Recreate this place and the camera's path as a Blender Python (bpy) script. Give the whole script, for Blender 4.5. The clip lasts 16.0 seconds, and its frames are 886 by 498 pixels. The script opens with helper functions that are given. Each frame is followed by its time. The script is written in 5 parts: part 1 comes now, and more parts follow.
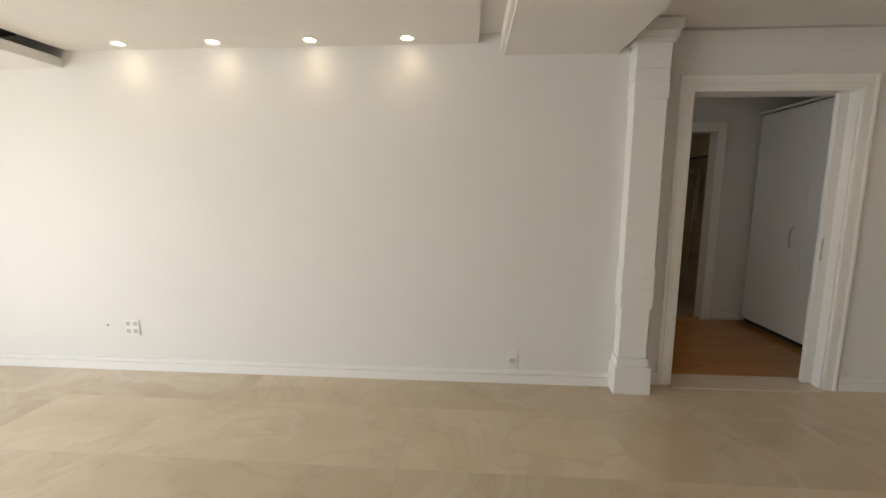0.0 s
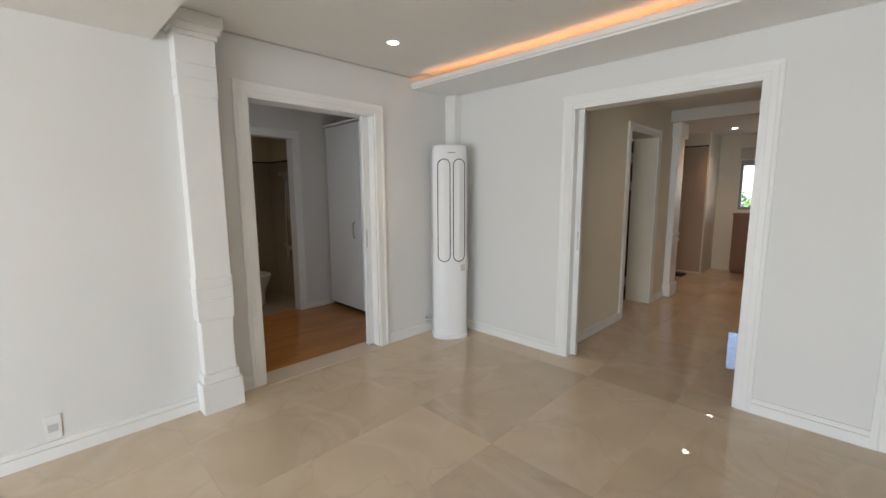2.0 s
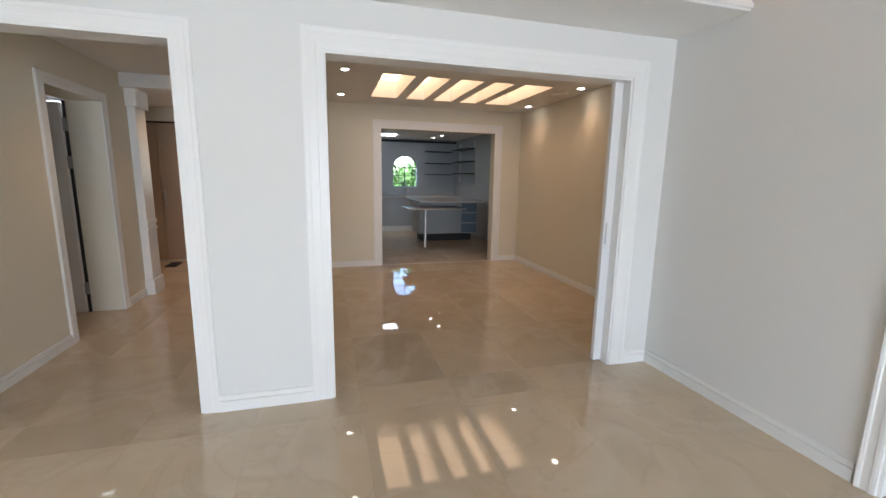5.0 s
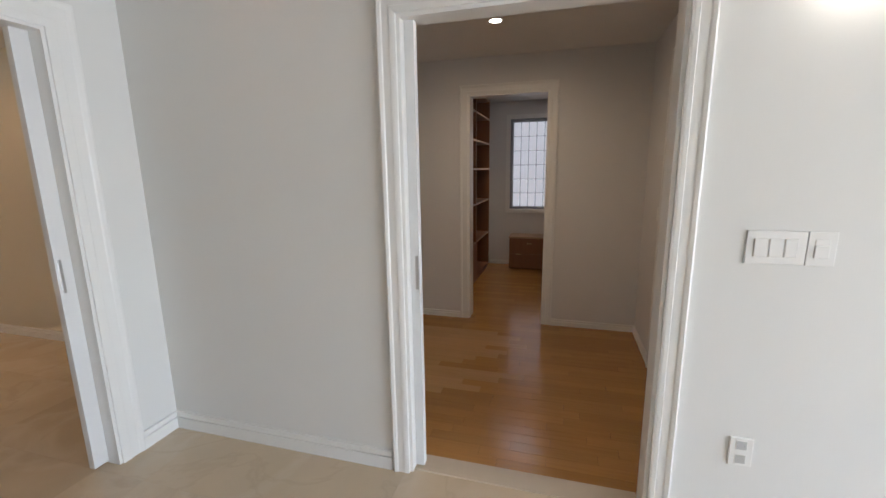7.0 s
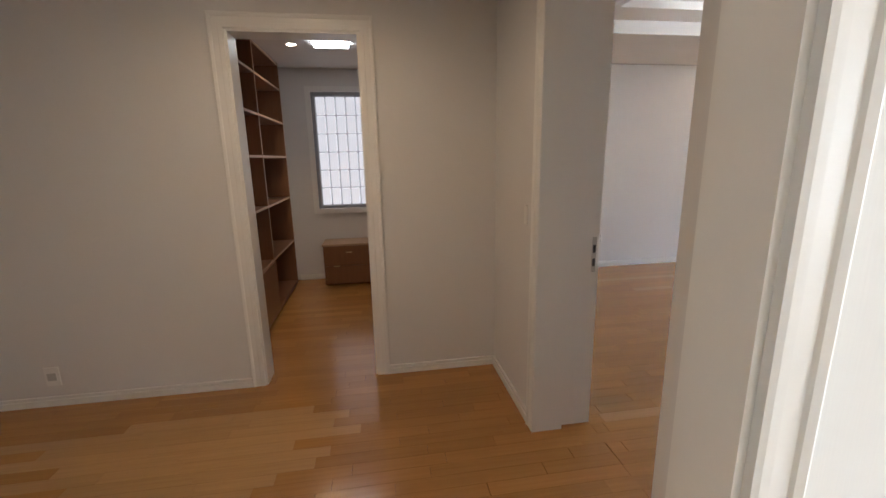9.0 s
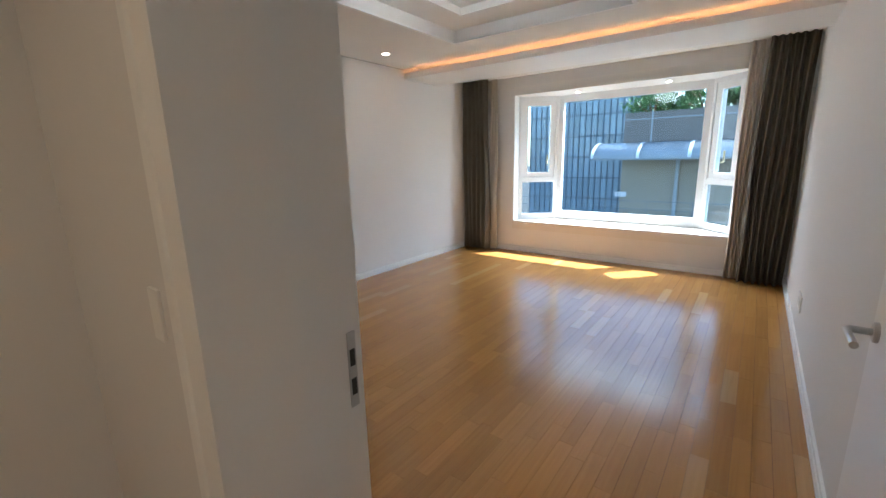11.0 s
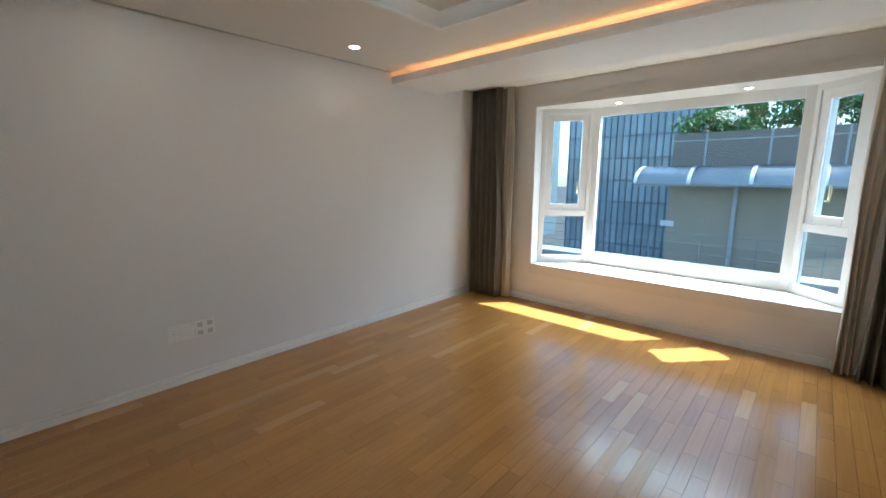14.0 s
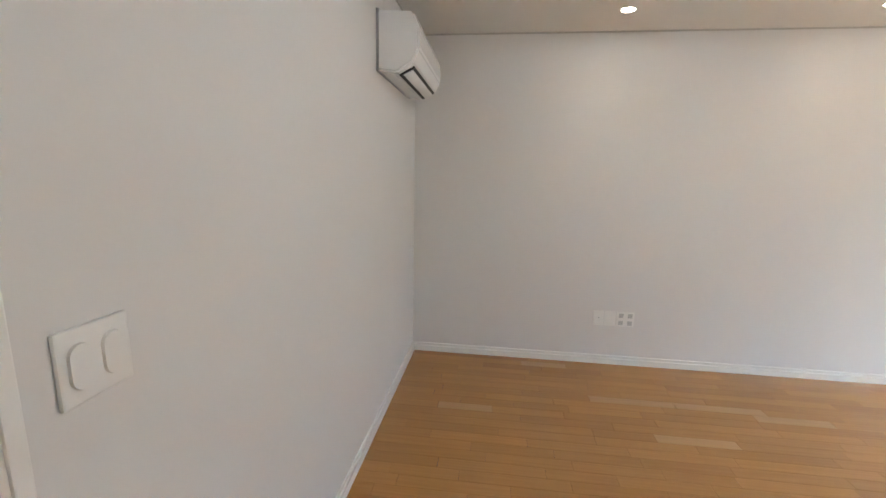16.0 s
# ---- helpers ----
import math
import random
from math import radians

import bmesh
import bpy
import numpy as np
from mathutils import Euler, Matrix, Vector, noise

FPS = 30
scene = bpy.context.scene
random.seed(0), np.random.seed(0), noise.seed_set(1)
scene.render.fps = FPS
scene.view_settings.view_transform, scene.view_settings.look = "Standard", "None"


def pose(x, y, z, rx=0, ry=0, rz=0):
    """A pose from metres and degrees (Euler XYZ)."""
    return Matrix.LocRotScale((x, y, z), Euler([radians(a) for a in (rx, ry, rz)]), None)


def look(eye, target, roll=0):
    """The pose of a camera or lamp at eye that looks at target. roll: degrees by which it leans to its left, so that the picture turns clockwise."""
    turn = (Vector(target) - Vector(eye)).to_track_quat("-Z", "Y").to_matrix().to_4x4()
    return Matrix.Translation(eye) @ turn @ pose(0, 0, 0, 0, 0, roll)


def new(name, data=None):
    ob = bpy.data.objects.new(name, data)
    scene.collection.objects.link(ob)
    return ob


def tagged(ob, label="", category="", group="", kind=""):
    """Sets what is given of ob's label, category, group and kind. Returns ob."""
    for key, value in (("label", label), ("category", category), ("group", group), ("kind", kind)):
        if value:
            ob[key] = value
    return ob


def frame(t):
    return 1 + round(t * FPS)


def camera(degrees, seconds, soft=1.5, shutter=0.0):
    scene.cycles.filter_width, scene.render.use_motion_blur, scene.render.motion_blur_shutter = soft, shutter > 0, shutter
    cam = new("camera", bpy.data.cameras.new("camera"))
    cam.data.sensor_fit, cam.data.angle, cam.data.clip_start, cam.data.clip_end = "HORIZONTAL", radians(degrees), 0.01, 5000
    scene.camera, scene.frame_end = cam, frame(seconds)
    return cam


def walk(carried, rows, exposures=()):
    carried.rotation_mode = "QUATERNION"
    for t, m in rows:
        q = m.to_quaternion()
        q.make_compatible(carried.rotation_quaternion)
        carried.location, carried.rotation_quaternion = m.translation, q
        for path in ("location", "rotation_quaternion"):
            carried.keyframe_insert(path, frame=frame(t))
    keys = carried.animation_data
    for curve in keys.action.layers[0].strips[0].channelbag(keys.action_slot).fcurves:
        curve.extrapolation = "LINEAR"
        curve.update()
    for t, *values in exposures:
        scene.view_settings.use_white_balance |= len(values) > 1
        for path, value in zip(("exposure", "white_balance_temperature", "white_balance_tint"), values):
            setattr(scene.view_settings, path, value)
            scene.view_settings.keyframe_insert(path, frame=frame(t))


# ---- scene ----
cam = camera(94.0, 16.0)
PATH = [
    (0, (0.038, 0.096, 1.414), (-0.092, 2.073, 1.14), 0.3),
    (0.5, (0.124, 0.121, 1.44), (0.395, 2.083, 1.159), 0.2),
    (1, (0.238, 0.104, 1.433), (0.895, 1.973, 1.159), -0.0),
    (1.5, (0.317, 0.093, 1.438), (1.366, 1.774, 1.167), -0.2),
    (2, (0.377, 0.061, 1.44), (1.783, 1.457, 1.165), -0.3),
    (2.5, (0.426, 0.009, 1.433), (2.109, 1.053, 1.153), -0.6),
    (3, (0.502, -0.043, 1.432), (2.374, 0.592, 1.129), -0.5),
    (3.2, (0.537, -0.083, 1.429), (2.454, 0.398, 1.119), -0.4),
    (5.3, (1.137, -0.331, 1.417), (2.964, -1.067, 1.069), 0.8),
    (5.5, (1.213, -0.414, 1.44), (2.967, -1.308, 1.087), 0.6),
    (6, (1.316, -0.611, 1.483), (2.759, -1.946, 1.118), 0.0),
    (6.5, (1.367, -0.779, 1.503), (2.344, -2.485, 1.137), -0.6),
    (7, (1.431, -0.939, 1.49), (1.976, -2.825, 1.109), -0.8),
    (7.5, (1.452, -1.197, 1.473), (1.695, -3.142, 1.075), -0.5),
    (8, (1.439, -1.526, 1.468), (1.501, -3.483, 1.061), -0.4),
    (8.5, (1.494, -1.887, 1.471), (1.395, -3.842, 1.064), -0.7),
    (9, (1.513, -2.224, 1.437), (1.213, -4.154, 1.007), -1.1),
    (9.5, (1.491, -2.573, 1.414), (0.878, -4.426, 0.974), -1.1),
    (10, (1.391, -2.907, 1.412), (0.436, -4.605, 0.96), -1.6),
    (10.2, (1.318, -3.031, 1.403), (0.21, -4.633, 0.949), -1.7),
    (12.3, (0.349, -3.673, 1.48), (-1.443, -4.48, 1.109), -0.4),
    (12.5, (0.222, -3.655, 1.501), (-1.566, -4.477, 1.143), -0.2),
    (13, (-0.028, -3.701, 1.514), (-1.776, -4.611, 1.17), 0.0),
    (13.5, (-0.204, -3.781, 1.502), (-1.857, -4.854, 1.162), 0.2),
    (14, (-0.288, -3.843, 1.489), (-1.75, -5.163, 1.141), 0.1),
    (14.5, (-0.32, -3.877, 1.502), (-1.476, -5.47, 1.148), 0.3),
    (15, (-0.333, -3.871, 1.48), (-1.076, -5.696, 1.133), 0.6),
    (15.5, (-0.289, -3.874, 1.499), (-0.568, -5.822, 1.144), 1.1),
    (16, (-0.204, -3.847, 1.481), (0.031, -5.801, 1.122), 1.3),
]


EXPOSURES = [(0.0, 1.5, 7100, 12), (1.0, 1.85, 7500, 16), (2.0, 2.2, 6200, 11), (3.0, 2.36, 5900, 11), (5.5, 2.6, 5800, 11), (6.5, 2.5, 5700, 12), (7.0, 2.42, 6000, 12), (8.0, 2.42, 6200, 13), (8.5, 2.58, 6300, 14),
             (9.0, 2.9, 6200, 12), (9.5, 3.05, 5800, 9), (10.2, 2.85, 5800, 8), (12.5, 2.62, 6600, 5), (13.5, 2.4, 6200, 4), (14.5, 2.4, 6200, 5), (15.0, 2.6, 6600, 7), (15.5, 3.05, 6300, 6), (16.0, 3.3, 6300, 6)]
walk(cam, [(t, look(eye, target, roll)) for t, eye, target, roll in PATH], EXPOSURES)

# ---- world, sun, large lights ----
world = bpy.data.worlds.new("world")
scene.world = world
world.use_nodes = True
wn = world.node_tree.nodes
sky = wn.new("ShaderNodeTexSky")
sky.sky_type = "NISHITA"
sky.sun_disc = False
sky.sun_elevation = radians(55.6)
sky.sun_rotation = radians(-47)
wn["Background"].inputs["Strength"].default_value = 0.15
world.node_tree.links.new(sky.outputs["Color"], wn["Background"].inputs["Color"])

SUN_WAY = Vector((1.08, -1.0, -2.15))
sun = new("sun", bpy.data.lights.new("sun", "SUN"))
sun.data.energy, sun.data.angle, sun.data.color = 4.2, radians(0.5), (1.0, 0.97, 0.92)
sun.matrix_world = look((0, 0, 20), Vector((0, 0, 20)) + SUN_WAY)


def area(name, eye, target, sx, sy, watts, color):
    ob = new(name, bpy.data.lights.new(name, "AREA"))
    ob.data.shape, ob.data.size, ob.data.size_y = "RECTANGLE", sx, sy
    ob.data.energy, ob.data.color = watts, color
    ob.matrix_world = look(eye, target)
    return ob


def spot(name, x, y, z, watts, color, degrees=80, blend=0.8, dx=0.0, dy=0.0):
    ob = new(name, bpy.data.lights.new(name, "SPOT"))
    ob.data.energy, ob.data.color, ob.data.spot_size, ob.data.spot_blend = watts, color, radians(degrees), blend
    ob.data.shadow_soft_size = 0.03
    ob.matrix_world = look((x, y, z), (x + dx, y + dy, z - 1))
    return ob


WARM = (1.0, 0.72, 0.45)
SOFT = (1.0, 0.86, 0.70)
area("sky_light_living_window", (-4.56, -0.3, 1.25), (0, -0.3, 1.2), 3.6, 2.2, 42, (0.90, 0.96, 1.0))
# Added lamp outside, above the bay and out of view, boosts the skylight.
area("sky_light_bay_window", (-5.9, -4.95, 3.15), (-2.6, -4.95, 0.4), 3.2, 1.2, 54, (0.86, 0.94, 1.0))
# Added fill lamp inside the dressing room, whose west wall has no window.
area("sky_light_dressing_window", (1.05, 4.0, 1.5), (3.0, 4.0, 1.0), 1.0, 1.2, 0.9, (0.92, 0.96, 1.0))

# ---- materials ----


def material(name, base=(0.8, 0.8, 0.8), rough=0.5, metal=0.0, spec=0.5, var=0.04, scale=3.0, grain=60.0, bump=0.03, depth=0.002, per_object=0.0):
    """Paint-like surface with broad and fine variation."""
    m = bpy.data.materials.new(name)
    m.use_nodes = True
    nt = m.node_tree
    b = nt.nodes["Principled BSDF"]
    b.inputs["Roughness"].default_value, b.inputs["Metallic"].default_value = rough, metal
    b.inputs["Specular IOR Level"].default_value = spec
    co = nt.nodes.new("ShaderNodeTexCoord")
    n1, n2 = nt.nodes.new("ShaderNodeTexNoise"), nt.nodes.new("ShaderNodeTexNoise")
    n1.inputs["Scale"].default_value, n2.inputs["Scale"].default_value = scale, grain
    n1.inputs["Detail"].default_value = 4
    mix = nt.nodes.new("ShaderNodeMixRGB")
    mix.inputs[1].default_value = (*[c * (1 - var) for c in base], 1)
    mix.inputs[2].default_value = (*[min(1, c * (1 + var)) for c in base], 1)
    nt.links.new(co.outputs["Object"], n1.inputs["Vector"])
    nt.links.new(co.outputs["Object"], n2.inputs["Vector"])
    nt.links.new(n1.outputs["Fac"], mix.inputs[0])
    out = mix.outputs[0]
    if per_object:
        info, hsv = nt.nodes.new("ShaderNodeObjectInfo"), nt.nodes.new("ShaderNodeHueSaturation")
        rng = nt.nodes.new("ShaderNodeMapRange")
        rng.inputs[3].default_value, rng.inputs[4].default_value = 1 - per_object, 1 + per_object
        nt.links.new(info.outputs["Random"], rng.inputs[0])
        nt.links.new(rng.outputs[0], hsv.inputs["Value"])
        nt.links.new(out, hsv.inputs["Color"])
        out = hsv.outputs[0]
    nt.links.new(out, b.inputs["Base Color"])
    bp = nt.nodes.new("ShaderNodeBump")
    bp.inputs["Strength"].default_value, bp.inputs["Distance"].default_value = bump, depth
    nt.links.new(n2.outputs["Fac"], bp.inputs["Height"])
    nt.links.new(bp.outputs[0], b.inputs["Normal"])
    return m


def wallpaper_material(name, base):
    """Pale wallpaper with a faint upright weave."""
    m = material(name, base, 0.75, spec=0.25, var=0.025, scale=1.2, grain=240, bump=0.08)
    nt = m.node_tree
    b = nt.nodes["Principled BSDF"]
    co, mp = nt.nodes.new("ShaderNodeTexCoord"), nt.nodes.new("ShaderNodeMapping")
    mp.inputs["Scale"].default_value = (160, 160, 6)
    n = nt.nodes.new("ShaderNodeTexNoise")
    n.inputs["Scale"].default_value = 1.0
    bp = nt.nodes.new("ShaderNodeBump")
    bp.inputs["Strength"].default_value, bp.inputs["Distance"].default_value = 0.10, 0.002
    nt.links.new(co.outputs["Object"], mp.inputs[0])
    nt.links.new(mp.outputs[0], n.inputs["Vector"])
    nt.links.new(n.outputs["Fac"], bp.inputs["Height"])
    nt.links.new(bp.outputs[0], b.inputs["Normal"])
    return m


def marble_material(name):
    m = material(name, (0.57, 0.46, 0.325), 0.025, spec=0.6, var=0.13, scale=2.6, grain=9, bump=0.0, per_object=0.09)
    nt = m.node_tree
    b = nt.nodes["Principled BSDF"]
    src = b.inputs["Base Color"].links[0].from_socket
    geo, info = nt.nodes.new("ShaderNodeNewGeometry"), nt.nodes.new("ShaderNodeObjectInfo")
    add = nt.nodes.new("ShaderNodeVectorMath")
    add.operation = "MULTIPLY_ADD"
    add.inputs[1].default_value = (1, 1, 1)
    sc = nt.nodes.new("ShaderNodeVectorMath")
    sc.operation = "SCALE"
    sc.inputs["Scale"].default_value = 40
    nt.links.new(info.outputs["Random"], sc.inputs[0])
    nt.links.new(geo.outputs["Position"], add.inputs[0])
    nt.links.new(sc.outputs[0], add.inputs[2])
    for nd in [q for q in nt.nodes if q.type == "TEX_NOISE"]:
        nt.links.new(add.outputs[0], nd.inputs["Vector"])
    vein = nt.nodes.new("ShaderNodeTexNoise")
    vein.inputs["Scale"].default_value, vein.inputs["Detail"].default_value, vein.inputs["Distortion"].default_value = 1.1, 6, 1.0
    ramp = nt.nodes.new("ShaderNodeValToRGB")
    e = ramp.color_ramp.elements
    e[0].position, e[0].color = 0.44, (0, 0, 0, 1)
    e[1].position, e[1].color = 0.56, (0, 0, 0, 1)
    mid = e.new(0.5)
    mid.color = (1, 1, 1, 1)
    nt.links.new(add.outputs[0], vein.inputs["Vector"])
    nt.links.new(vein.outputs["Fac"], ramp.inputs[0])
    mul = nt.nodes.new("ShaderNodeMath")
    mul.operation = "MULTIPLY"
    mul.inputs[1].default_value = 0.28
    nt.links.new(ramp.outputs[0], mul.inputs[0])
    mix = nt.nodes.new("ShaderNodeMixRGB")
    mix.inputs[2].default_value = (0.70, 0.61, 0.49, 1)
    nt.links.new(mul.outputs[0], mix.inputs[0])
    nt.links.new(src, mix.inputs[1])
    # thin brown veins and cloudy patches
    fine, cut = nt.nodes.new("ShaderNodeTexNoise"), nt.nodes.new("ShaderNodeValToRGB")
    fine.inputs["Scale"].default_value, fine.inputs["Detail"].default_value, fine.inputs["Distortion"].default_value = 1.3, 8, 1.2
    q = cut.color_ramp.elements
    q[0].position, q[0].color = 0.475, (0, 0, 0, 1)
    q[1].position, q[1].color = 0.515, (0, 0, 0, 1)
    q.new(0.495).color = (0.16, 0.16, 0.16, 1)
    nt.links.new(add.outputs[0], fine.inputs["Vector"])
    nt.links.new(fine.outputs["Fac"], cut.inputs[0])
    brown = nt.nodes.new("ShaderNodeMixRGB")
    brown.inputs[2].default_value = (0.36, 0.26, 0.17, 1)
    nt.links.new(cut.outputs[0], brown.inputs[0])
    nt.links.new(mix.outputs[0], brown.inputs[1])
    nt.links.new(brown.outputs[0], b.inputs["Base Color"])
    return m


def wood_material(name, base, rough=0.25, axis=0, per_object=0.12, contrast=0.25, spec=0.5):
    m = material(name, base, rough, spec=spec, var=0.08, scale=2, grain=40, bump=0.02, per_object=per_object)
    nt = m.node_tree
    b = nt.nodes["Principled BSDF"]
    src = b.inputs["Base Color"].links[0].from_socket
    geo, mp, info = nt.nodes.new("ShaderNodeNewGeometry"), nt.nodes.new("ShaderNodeMapping"), nt.nodes.new("ShaderNodeObjectInfo")
    s = [70, 70, 70]
    s[axis] = 2.5
    mp.inputs["Scale"].default_value = s
    nt.links.new(geo.outputs["Position"], mp.inputs[0])
    loc = nt.nodes.new("ShaderNodeVectorMath")
    loc.operation = "SCALE"
    loc.inputs["Scale"].default_value = 90
    nt.links.new(info.outputs["Random"], loc.inputs[0])
    nt.links.new(loc.outputs[0], mp.inputs["Location"])
    for nd in [q for q in nt.nodes if q.type == "TEX_NOISE"]:
        nt.links.new(geo.outputs["Position"], nd.inputs["Vector"])
    g = nt.nodes.new("ShaderNodeTexNoise")
    g.inputs["Scale"].default_value, g.inputs["Detail"].default_value = 1, 3
    nt.links.new(mp.outputs[0], g.inputs["Vector"])
    dark = nt.nodes.new("ShaderNodeMixRGB")
    dark.blend_type = "MULTIPLY"
    dark.inputs[2].default_value = (1 - contrast, 1 - contrast * 1.15, 1 - contrast * 1.3, 1)
    nt.links.new(g.outputs["Fac"], dark.inputs[0])
    nt.links.new(src, dark.inputs[1])
    nt.links.new(dark.outputs[0], b.inputs["Base Color"])
    return m


def glow_material(name, color, strength):
    m = bpy.data.materials.new(name)
    m.use_nodes = True
    b = m.node_tree.nodes["Principled BSDF"]
    b.inputs["Base Color"].default_value = (0.8, 0.8, 0.8, 1)
    b.inputs["Emission Color"].default_value = (*color, 1)
    b.inputs["Emission Strength"].default_value = strength
    return m


def glass_material(name, color=(1, 1, 1), rough=0.0):
    m = bpy.data.materials.new(name)
    m.use_nodes = True
    nt = m.node_tree
    nt.nodes.clear()
    out, mix = nt.nodes.new("ShaderNodeOutputMaterial"), nt.nodes.new("ShaderNodeMixShader")
    tr, gl = nt.nodes.new("ShaderNodeBsdfTransparent"), nt.nodes.new("ShaderNodeBsdfGlossy")
    tr.inputs[0].default_value = (*color, 1)
    gl.inputs["Roughness"].default_value = rough
    mix.inputs[0].default_value = 0.03
    nt.links.new(tr.outputs[0], mix.inputs[1])
    nt.links.new(gl.outputs[0], mix.inputs[2])
    nt.links.new(mix.outputs[0], out.inputs[0])
    return m


def fluted_glow_material(name, color, low, high):
    """Fluted glass that glows by itself, daylight painted as upright ripples of emission."""
    m = glow_material(name, color, high)
    nt = m.node_tree
    b = nt.nodes["Principled BSDF"]
    b.inputs["Roughness"].default_value = 0.1
    co, wv, rg = nt.nodes.new("ShaderNodeTexCoord"), nt.nodes.new("ShaderNodeTexWave"), nt.nodes.new("ShaderNodeMapRange")
    wv.inputs["Scale"].default_value, wv.inputs["Distortion"].default_value = 14, 1.2
    rg.inputs[3].default_value, rg.inputs[4].default_value = low, high
    nt.links.new(co.outputs["Object"], wv.inputs["Vector"])
    nt.links.new(wv.outputs["Fac"], rg.inputs[0])
    nt.links.new(rg.outputs[0], b.inputs["Emission Strength"])
    return m


M_WALL = wallpaper_material("ivory_wallpaper", (0.76, 0.75, 0.72))
M_WALL2 = wallpaper_material("pale_grey_wallpaper", (0.75, 0.735, 0.715))
M_CREAM = wallpaper_material("cream_wallpaper", (0.76, 0.71, 0.59))
M_CEIL = material("ceiling_paper", (0.80, 0.78, 0.74), 0.85, spec=0.2, grain=180, bump=0.05)
M_TRIM = material("white_trim_paint", (0.84, 0.83, 0.80), 0.35, var=0.02, grain=90, bump=0.02)
M_BOARD = material("painted_door_panel", (0.78, 0.78, 0.77), 0.3, var=0.02, grain=120, bump=0.02)
M_MARBLE = marble_material("polished_beige_marble")
M_GROUT = material("beige_grout", (0.46, 0.36, 0.25), 0.5, grain=200)
M_SILL = material("pale_stone_sill", (0.74, 0.71, 0.66), 0.2, var=0.05, grain=30)
M_THRESHOLD = material("pale_marble_threshold", (0.60, 0.50, 0.38), 0.08, var=0.10, scale=5, grain=30, bump=0.0)
M_PLANK = wood_material("oak_parquet", (0.47, 0.235, 0.070), 0.19, 0, 0.10, spec=0.6)
M_PLANK_PALE = wood_material("faded_oak_parquet", (0.55, 0.32, 0.125), 0.26, 0, 0.06)
M_PLANK_RED = wood_material("reddish_oak_parquet", (0.46, 0.20, 0.055), 0.22, 0, 0.10)
M_SUBFLOOR = material("dark_floor_joint", (0.20, 0.10, 0.04), 0.7)
M_SHELF = wood_material("red_brown_veneer", (0.27, 0.125, 0.06), 0.4, 2, 0.05)
M_SHELF_EDGE = wood_material("pale_shelf_edge", (0.50, 0.34, 0.22), 0.4, 0, 0.03)
M_PLASTIC = material("white_plastic", (0.82, 0.81, 0.78), 0.3, var=0.01, grain=200, bump=0.01)
M_APPLIANCE = material("glossy_white_appliance", (0.86, 0.86, 0.86), 0.15, var=0.01, grain=200, bump=0.0)
M_SHADOW_LINE = material("taupe_painted_shadow_line", (0.55, 0.53, 0.49), 0.8)
M_SOCKET = material("pale_grey_socket_face", (0.52, 0.52, 0.51), 0.4)
M_RIM = material("dark_rim", (0.10, 0.10, 0.11), 0.4)
M_GREY = material("mid_grey_plastic", (0.30, 0.30, 0.31), 0.4)
# Near-black for dark parts, and for shade painted into recesses and gaps.
M_DARK = material("dark_parts_and_shade", (0.02, 0.02, 0.02), 0.6)
M_STEEL = material("brushed_steel", (0.55, 0.54, 0.52), 0.3, metal=1.0, grain=200, bump=0.03)
M_BRASS = material("brass", (0.65, 0.50, 0.28), 0.3, metal=1.0, grain=200)
M_CURTAIN = material("taupe_curtain_cloth", (0.145, 0.128, 0.105), 0.9, spec=0.1, var=0.12, scale=8, grain=500, bump=0.3)
M_SHEER = material("ivory_lining_cloth", (0.55, 0.50, 0.43), 0.9, spec=0.1, var=0.06, scale=8, grain=500, bump=0.2)
M_UPVC = material("white_window_frame", (0.78, 0.79, 0.79), 0.3, var=0.01)
M_GLASS = glass_material("clear_glass")
M_LAMP = glow_material("lamp_disc", (1.0, 0.90, 0.75), 6)
M_COVE = glow_material("cove_strip", (1.0, 0.44, 0.19), 3.2)
M_LUM = glow_material("luminous_ceiling_panel", (1.0, 0.64, 0.37), 0.52)
M_TUBE = glow_material("tube_lamp", (0.95, 0.98, 1.0), 1.5)
M_BAY_GLASS = glass_material("blue_tinted_glass", (0.62, 0.70, 0.74))
M_CLOSET = wood_material("beige_closet_veneer", (0.50, 0.38, 0.28), 0.4, 2, 0.03, 0.12)
M_BATH_PAINT = material("cream_bath_paint", (0.66, 0.58, 0.42), 0.6, var=0.04)
M_BATH = material("beige_bath_tile", (0.40, 0.35, 0.26), 0.25, var=0.08)
M_CERAMIC = material("white_ceramic", (0.82, 0.82, 0.80), 0.1, var=0.01, bump=0.0)
M_KITCHEN = material("grey_kitchen_panel", (0.40, 0.43, 0.455), 0.35, var=0.03)
M_KITCHEN_TOP = material("pale_worktop", (0.55, 0.53, 0.50), 0.25, var=0.06, grain=120)
M_BLUE = material("blue_grey_drawer", (0.16, 0.22, 0.30), 0.3)

# ---- mesh helpers ----


def mesh_object(name, bm, mat, smooth=False):
    me = bpy.data.meshes.new(name)
    bmesh.ops.recalc_face_normals(bm, faces=bm.faces[:])
    bm.to_mesh(me)
    bm.free()
    for mm in (mat if isinstance(mat, (list, tuple)) else [mat]):
        me.materials.append(mm)
    if smooth:
        for p in me.polygons:
            p.use_smooth = True
    return new(name, me)


